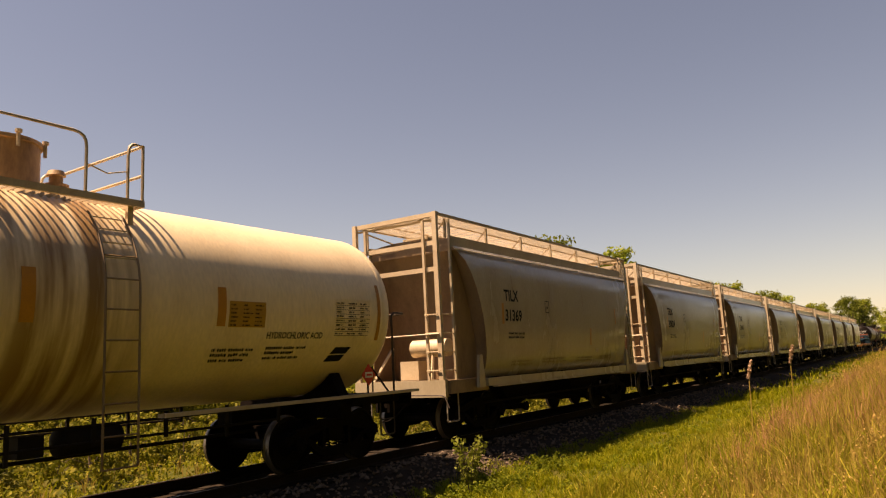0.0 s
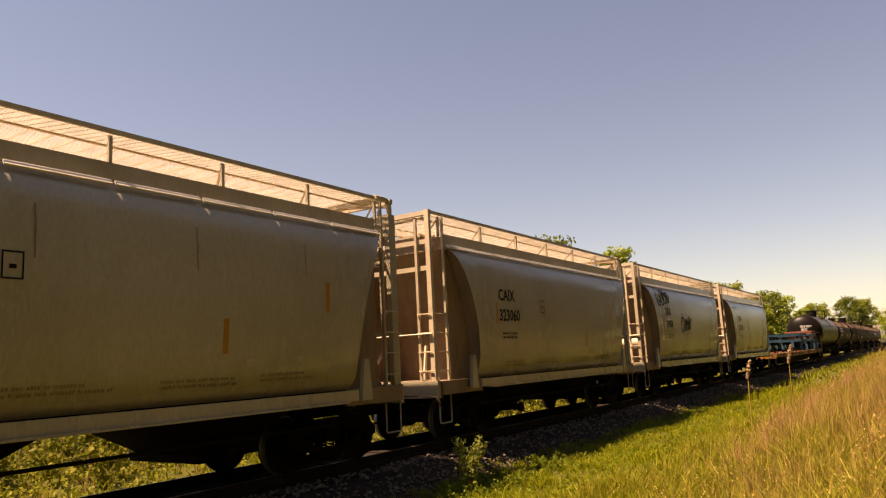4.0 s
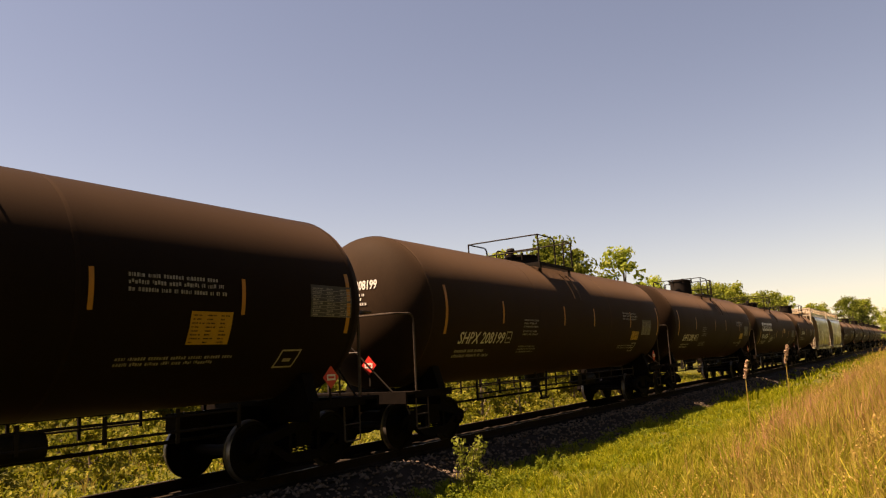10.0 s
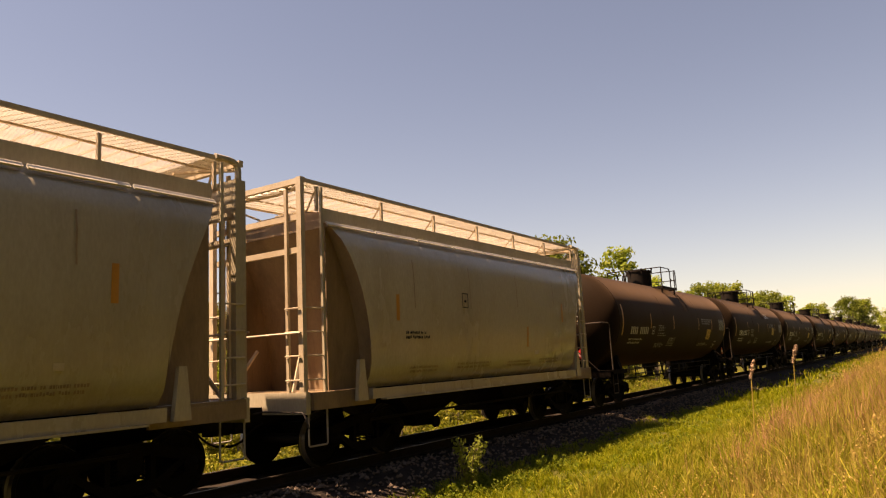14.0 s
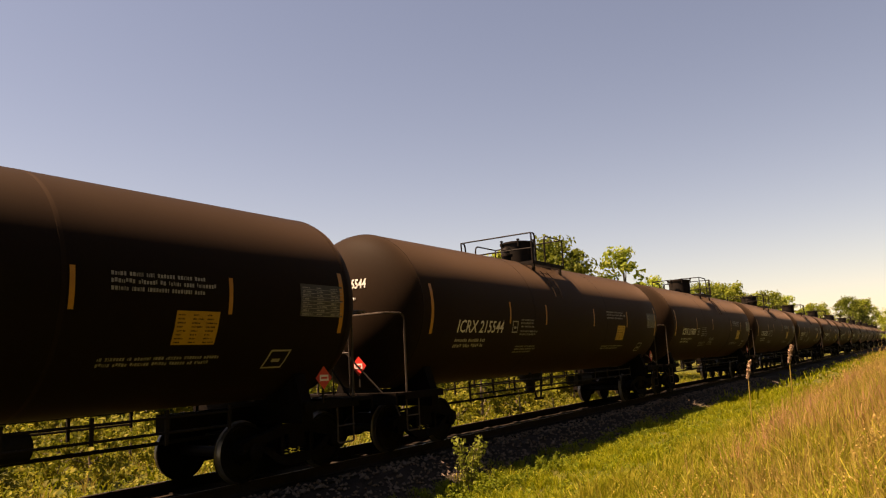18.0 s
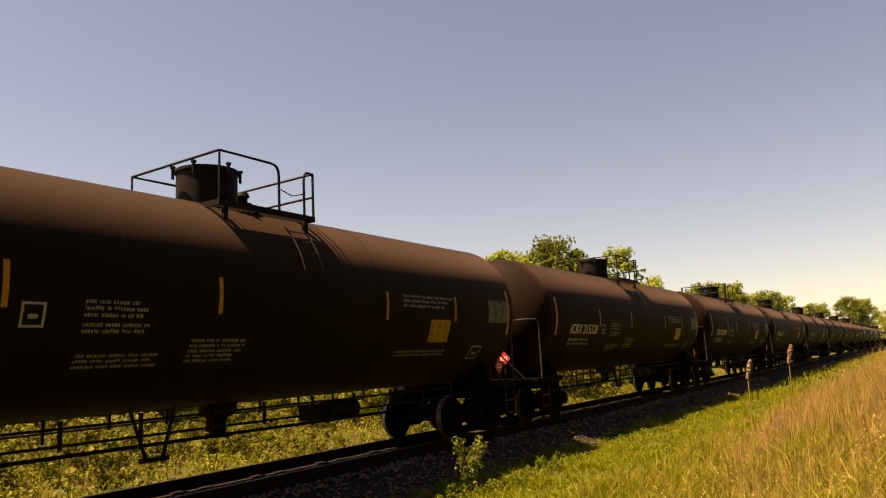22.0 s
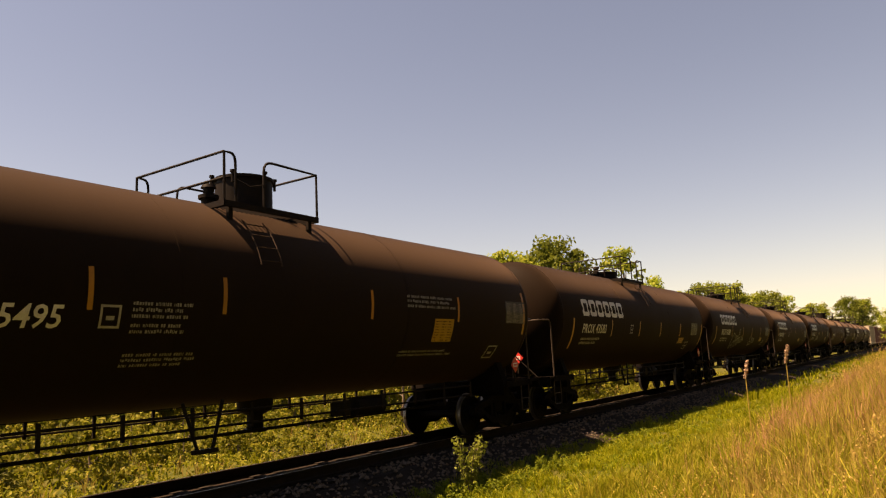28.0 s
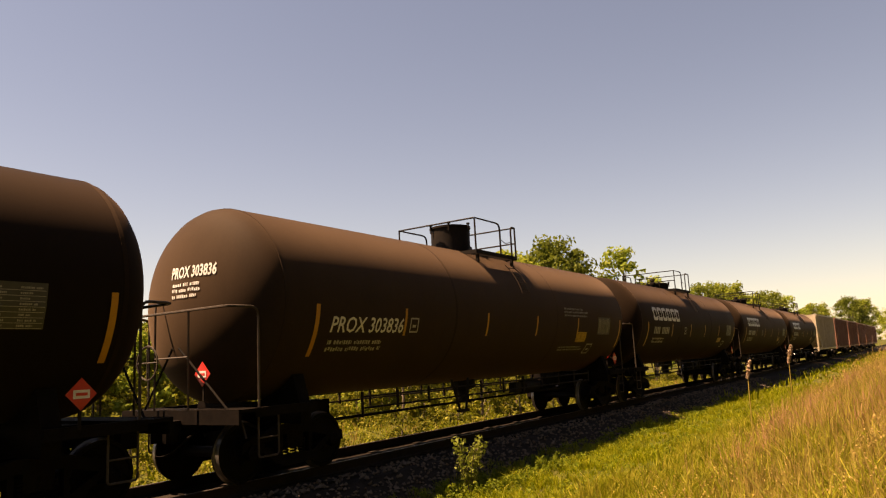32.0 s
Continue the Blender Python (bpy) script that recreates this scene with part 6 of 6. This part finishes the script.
def dress_white_tank(car):
    """Spill streaks below the hatch, the side ladder and the running board of the cream tank."""
    bm = bmesh.new()
    for y in (1.90, 2.36):
        pts = [((SMALL_R + 0.09) * math.sin(a), y, SMALL_Z + (SMALL_R + 0.09) * math.cos(a)) for a in np.linspace(0.8, 1.6, 7)]
        tube(bm, pts + [(SMALL_R + 0.09, y, 0.62)], 0.016, 5)
    for z in (0.62, 1.0, 1.38, 1.76, 2.14, 2.52, 2.9, 3.2):
        x = SMALL_R + 0.09 if z < SMALL_Z else math.sqrt((SMALL_R + 0.09) ** 2 - (z - SMALL_Z) ** 2)
        tube(bm, [(x, 1.90, z), (x, 2.36, z)], 0.012, 5)
    part("side_ladder", bm, M_SPILL, car, "stained brown side ladder", True)
    bm = bmesh.new()
    box(bm, 1.42, 5.6, 1.17, 0.16, 5.6, 0.05)
    for c in car.children:
        if c.name.split(".")[0] in ("hatch_dome", "safety_valve"):
            c.data.materials[0] = M_CRUST
    part("running_board", bm, M_PALE, car, "pale running board along the sill")


dress_white_tank(white_tank)
run(white_tank, at + TANK_L / 2)
at += TANK_L

hopper = make_hopper(M_GREY, M_PALE, "weathered grey covered hopper with rounded sides and roof walkways")
HOPPERS = (("TILX", "31369"), ("TILX", "30824"), ("TILX", "31468"), ("TILX", "31372"), ("", ""), ("", ""), ("CAIX", "323060"), ("TILX", "31438"), ("CAIX", "323295"))
HOPPER_TAIL = (("TILX", "30803"), ("", ""))
hopper_copies = [hopper] + [copy_thing(hopper, pose(0, 0, 0)) for _ in range(len(HOPPERS) + len(HOPPER_TAIL) - 1)]
at = 12.02
for i, (mark, number) in enumerate(HOPPERS):
    car = hopper_copies[i]
    letter_hopper(car, mark, number, i, i == 7)
    if i in (0, 7):
        add_reservoir(car)
    run(car, at + HOP_L / 2)
    at += HOP_L

FLAT_L = 26.8
at = 130.9
flat = make_flatcar(FLAT_L)
run(flat, at + FLAT_L / 2)
mid = at + FLAT_L / 2
rack = make_rack(0.67, 4.47, (1.95, 2.42), "blue steel frames stacked in two tiers on the flat car")
run(rack, mid + 0.2)
rack_low = make_rack(7.07, 10.87, (1.95, 2.42), "blue steel frames stacked beside the board stack")
run(rack_low, mid + 0.2)
run(make_crate("low blue sheet-steel crate at the load's end"), mid + 11.12)
boards = make_boards("stack of red-brown boards on the blue crate")
boards.matrix_basis = pose(-TRACK, mid + 11.0, 1.84)
MOVING.append((boards, mid + 11.0, 1.84))
at += FLAT_L

black = make_tank_car(TANK_L, M_BLACK, "long dusty black tank car with a hatch platform")
gloss = make_tank_car(17.55, M_GLOSS, "glossy clean black tank car with a hatch platform")
low_hatch = make_tank_car(TANK_L, M_BLACK, "long dusty black tank car with a low hatch", hatch="low")
low_slung = make_tank_car(TANK_L, M_BLACK, "low-slung dusty black tank car with a low hatch", r=LOW_R, zc=LOW_Z, hatch="low")
short = make_tank_car(12.1, M_BLACK, "short dusty brown-black tank car", r=1.56, zc=2.78)
# leading coupler, mark, style, kind, how far the paint and the hatch sit behind the car's middle
TANKS = ((157.15, "CTCX 718117", "gloss", gloss, 0.39), (174.70, "PROX 42023", "logo", low_slung, 0.25), (192.12, "ICRX 215082", "mark", black, 0.25), (209.33, "SHPX 208199", "mark", low_hatch, 0.07),
         (226.30, "SHPX 208141", "mark", black, 0.30), (243.57, "PROX 43374", "logo", low_slung, 0.27), (261.0, "GATX 4489", "short", short, 0.0),
         (299.5, "", "mark", black, 0.0), (316.6, "ICRX 215513", "mark", black, 0.1), (333.79, "ICRX 215142", "mark", black, 0.15), (350.91, "ICRX 215157", "mark", black, 0.19),
         (367.98, "ICRX 215544", "mark", black, 0.22), (385.04, "ICRX 215009", "mark", black, 0.26), (402.15, "ICRX 215502", "mark", black, 0.34), (419.15, "ICRX 215509", "mark", black, 0.26),
         (436.26, "ICRX 215448", "mark", black, 0.22), (453.34, "ICRX 215328", "mark", black, 0.2), (470.42, "ICRX 215289", "mark", black, 0.2), (487.5, "ICRX 215250", "mark", black, 0.2),
         (504.5, "ICRX 215189", "mark", black, 0.22), (521.6, "", "mark", black, 0.22), (538.65, "", "mark", black, 0.22), (555.7, "ICRX 215495", "mark", black, 0.24), (572.72, "PROX 43583", "logo", low_hatch, 0.31),
         (589.49, "PROX 43582", "logo", low_hatch, 0.75), (607.04, "PROX 43420", "logo", low_slung, 0.09), (624.42, "PROX 43361", "logo", low_hatch, 0.21), (641.91, "PROX 303836", "mark", black, 0.0),
         (658.8, "", "logo", low_hatch, 0.3), (675.9, "", "logo", low_hatch, 0.3), (693.0, "", "logo", low_hatch, 0.3))
FRONT_HATCH = ("ICRX 215189", "ICRX 215495", "ICRX 215250", "ICRX 215544", "ICRX 215502", "ICRX 215289")
kinds = {}
copies = []
for s, mark, style, kind, aft in TANKS:
    if kind in kinds:
        copies.append(copy_thing(kind, pose(0, 0, 0)))
    else:
        kinds[kind] = True
        copies.append(kind)
for i, ((s, mark, style, kind, aft), car) in enumerate(zip(TANKS, copies)):
    if style == "short":
        size = 12.1
        letter_tank(car, size, mark, style, i + 10, 1.56, 2.78)
        shift_hatch(car, 0.18, True)
    else:
        size = 17.55 if style == "gloss" else TANK_L
        front = kind is black and (mark in FRONT_HATCH or s in (521.6, 538.65))
        layout = "prox" if mark == "PROX 303836" else "gloss" if style == "gloss" else "logo_high" if mark == "PROX 42023" else "logo_low" if mark == "PROX 43374" else "logo_far" if mark == "PROX 43420" else "logo" if style == "logo" else "low_mark" if mark[:1] == "S" else "panel_high" if mark == "ICRX 215513" else "front" if front else "rear"
        r, zc = (LOW_R, LOW_Z) if kind is low_slung else (TANK_R, TANK_Z)
        letter_tank(car, size, mark, style, i + 10, r, zc, layout, aft)
        if kind is low_slung:
            shift_hatch(car, -0.28 if mark == "PROX 43374" else 0.27 if mark == "PROX 42023" else 0.12)
        elif kind is low_hatch:
            shift_hatch(car, 1.0 if mark == "PROX 43582" else aft * 1.1)
        else:
            shift_hatch(car, -0.35 if style == "gloss" else -0.11, not front)
    if mark in ("SHPX 208199", "PROX 303836", "GATX 4489"):
        for c in car.children:
            if c.name.split(".")[0] in ("tank_shell", "weld_band"):
                c.material_slots[0].link = 'OBJECT'
                c.material_slots[0].material = M_DUSTY
    run(car, s + size / 2)
    if mark in ("PROX 42023", "PROX 43374", "PROX 43582", "PROX 43361"):
        # u, w, size, line width of each scrawl
        for u, w, size, line in {"PROX 42023": ((2.45, -0.85, 0.42, 0.010), (2.9, -0.75, 0.3, 0.014)), "PROX 43374": ((-3.8, -0.9, 0.34, 0.010), (-3.5, -0.85, 0.36, 0.012)),
                                 "PROX 43582": ((-3.75, -1.25, 0.72, 0.022), (-1.85, -0.95, 0.3, 0.012), (0.75, -1.15, 0.5, 0.012)),
                                 "PROX 43361": ((-3.6, -1.0, 0.6, 0.014),)}[mark]:
            graffiti(car, on_tank(r, zc), u + aft, w, size, M_DIM, i, line, bubbles=True)
for i, (mark, number) in enumerate(HOPPER_TAIL):
    car = hopper_copies[len(HOPPERS) + i]
    letter_hopper(car, mark, number, i + 30)
    run(car, 272.9 + HOP_L * (i + 0.5))
tail = make_box_hopper(17.0, M_RUST, "brown oxide ribbed hopper car")
at = 710.3
pale_tail = make_box_hopper(17.0, M_PALE, "tan ribbed hopper car")
run(pale_tail, at + 8.5)
run(tail, at + 25.5)
for k in range(4):
    run(copy_thing(tail, pose(0, 0, 0)), at + 42.5 + 17 * k)


# ---- trackside weeds and reeds ----
def make_weed(name, tall, wide, seed, label):
    rng = np.random.default_rng(seed)
    root = tagged(new(name), label, "weed")
    bm = bmesh.new()
    tips = []
    for i in range(9):
        a = rng.uniform(0, 6.283)
        reach = wide * 0.5 * rng.uniform(0.3, 1.0)
        h = tall * rng.uniform(0.6, 1.0)
        tip = Vector((math.cos(a) * reach, math.sin(a) * reach, h))
        tube(bm, [(0, 0, 0), (tip.x * 0.3, tip.y * 0.3, h * 0.5), tip], 0.008, 5)
        tips += [(tuple(Vector((tip.x * f ** 1.5, tip.y * f ** 1.5, h * f))), 0.07 + 0.05 * f) for f in (0.45, 0.65, 0.85, 1.0)]
    part("stems", bm, M_BARK, root)
    verts, faces = [], []
    leaf_cloud(rng, tips, 0.04, 13, verts, faces)
    part("leaves", cloud("leaves", verts, faces, L_SAPLING), L_SAPLING, root)
    return root


weed = make_weed("sapling_weed", 1.05, 0.9, 3, "leafy green sapling weed at the edge of the ballast")
weed.location = (-6.6, 10.4, ground_z(-6.6, 10.4) - 0.02)


def make_reed(x, y, tip, label):
    root = tagged(new("reed"), label, "reed", "reeds on the bank")
    z = ground_z(x, y) - 0.05
    root.matrix_basis = pose(x, y, z)
    h = tip - z
    bm = bmesh.new()
    tube(bm, [(0, 0, 0), (0.01, 0, h * 0.5), (0.03, 0, h - 0.12)], 0.0055, 5)
    part("stalk", bm, L_STRAW, root)
    rng = np.random.default_rng(int(x * -100))
    verts, faces = [], []
    leaf_cloud(rng, [((0.025 + 0.006 * i, 0, h - 0.20 + 0.026 * i), 0.017 + 0.009 * math.sin(i * 0.45)) for i in range(8)], 0.013, 26, verts, faces)
    part("plume", cloud("plume", verts, faces, L_REED), L_REED, root)
    return root


reed_tall = make_reed(-1.34, 9.0, 1.67, "tall pale reed with a feathery plume")
reed_small = make_reed(-1.76, 8.8, 1.52, "shorter pale reed with a feathery plume")


def run_in(t):
    """How far the train has run: an even speed, with one short check of the brakes."""
    return SPEED * t - 0.57 * max(0.0, min(1.0, 1 + (t - 22.5) * FPS / 3))


def motions():
    """All that moves: the train rolls through at an even speed, wheels turn as they pass, reeds sway."""
    times = [0.0, 7.0, 14.0, 19.0, 21.0, 21.3] + [21.5 + 0.1 * i for i in range(20)] + [23.7, 24.0, 26.0, 32.0]
    for thing, y, z in MOVING:
        walk(thing, [(t, pose(-TRACK, y - run_in(t), z)) for t in times])
    # each wheelset turns as its car rolls past, a step of turn at a time
    step = 80.0
    for thing, y, z in MOVING:
        for truck in thing.children:
            if truck.name.split(".")[0] != "truck":
                continue
            for wheel in truck.children:
                if wheel.name.split(".")[0] != "wheelset":
                    continue
                place = wheel.location.copy()
                at_y = y + truck.location.y + place.y
                first = max(0.0, (at_y - 24.0) / SPEED)
                last = min(CLIP, (at_y - 3.0) / SPEED)
                if last <= 0 or first >= CLIP:
                    continue
                n = int((last - first) * SPEED / WHEEL_R / radians(step)) + 1
                rows = [(first + i * radians(step) * WHEEL_R / SPEED, i * step) for i in range(n)]
                if rows[0][0] > 0.02:
                    rows = [(0.0, 0.0)] + rows
                if rows[-1][0] < CLIP - 0.02:
                    rows.append((CLIP, rows[-1][1]))
                if len(rows) > 1:
                    walk(wheel, [(t, pose(place.x, place.y, place.z, a, 0, 0)) for t, a in rows])
    # the reeds lean with the wind, degrees across the view
    sway = ((0.0, 0.6), (1.0, -0.5), (2.4, -0.9), (4.6, 0.2), (5.8, -0.8), (7.0, 0.4), (8.2, -1.0), (9.0, 0.8), (9.6, -1.6), (10.6, -0.6), (11.4, -0.9), (12.4, 1.0), (13.4, 2.2),
            (15.5, 0.2), (16.4, 0.9), (17.6, 0.0), (18.6, 0.5), (19.6, -0.2), (20.2, 0.7), (21.4, 0.2), (22.4, -0.4), (23.4, -2.2), (24.2, -0.2), (25.0, -0.8), (25.6, -3.0),
            (27.5, -2.6), (28.2, -0.8), (29.2, -1.2), (30.2, -0.2), (31.0, -0.6), (32.0, 0.0))
    for reed, gain in ((reed_tall, 1.0), (reed_small, 0.8)):
        x, y, z = reed.location
        walk(reed, [(t, pose(x, y, z, 0, a * gain, 0)) for t, a in sway])


motions()
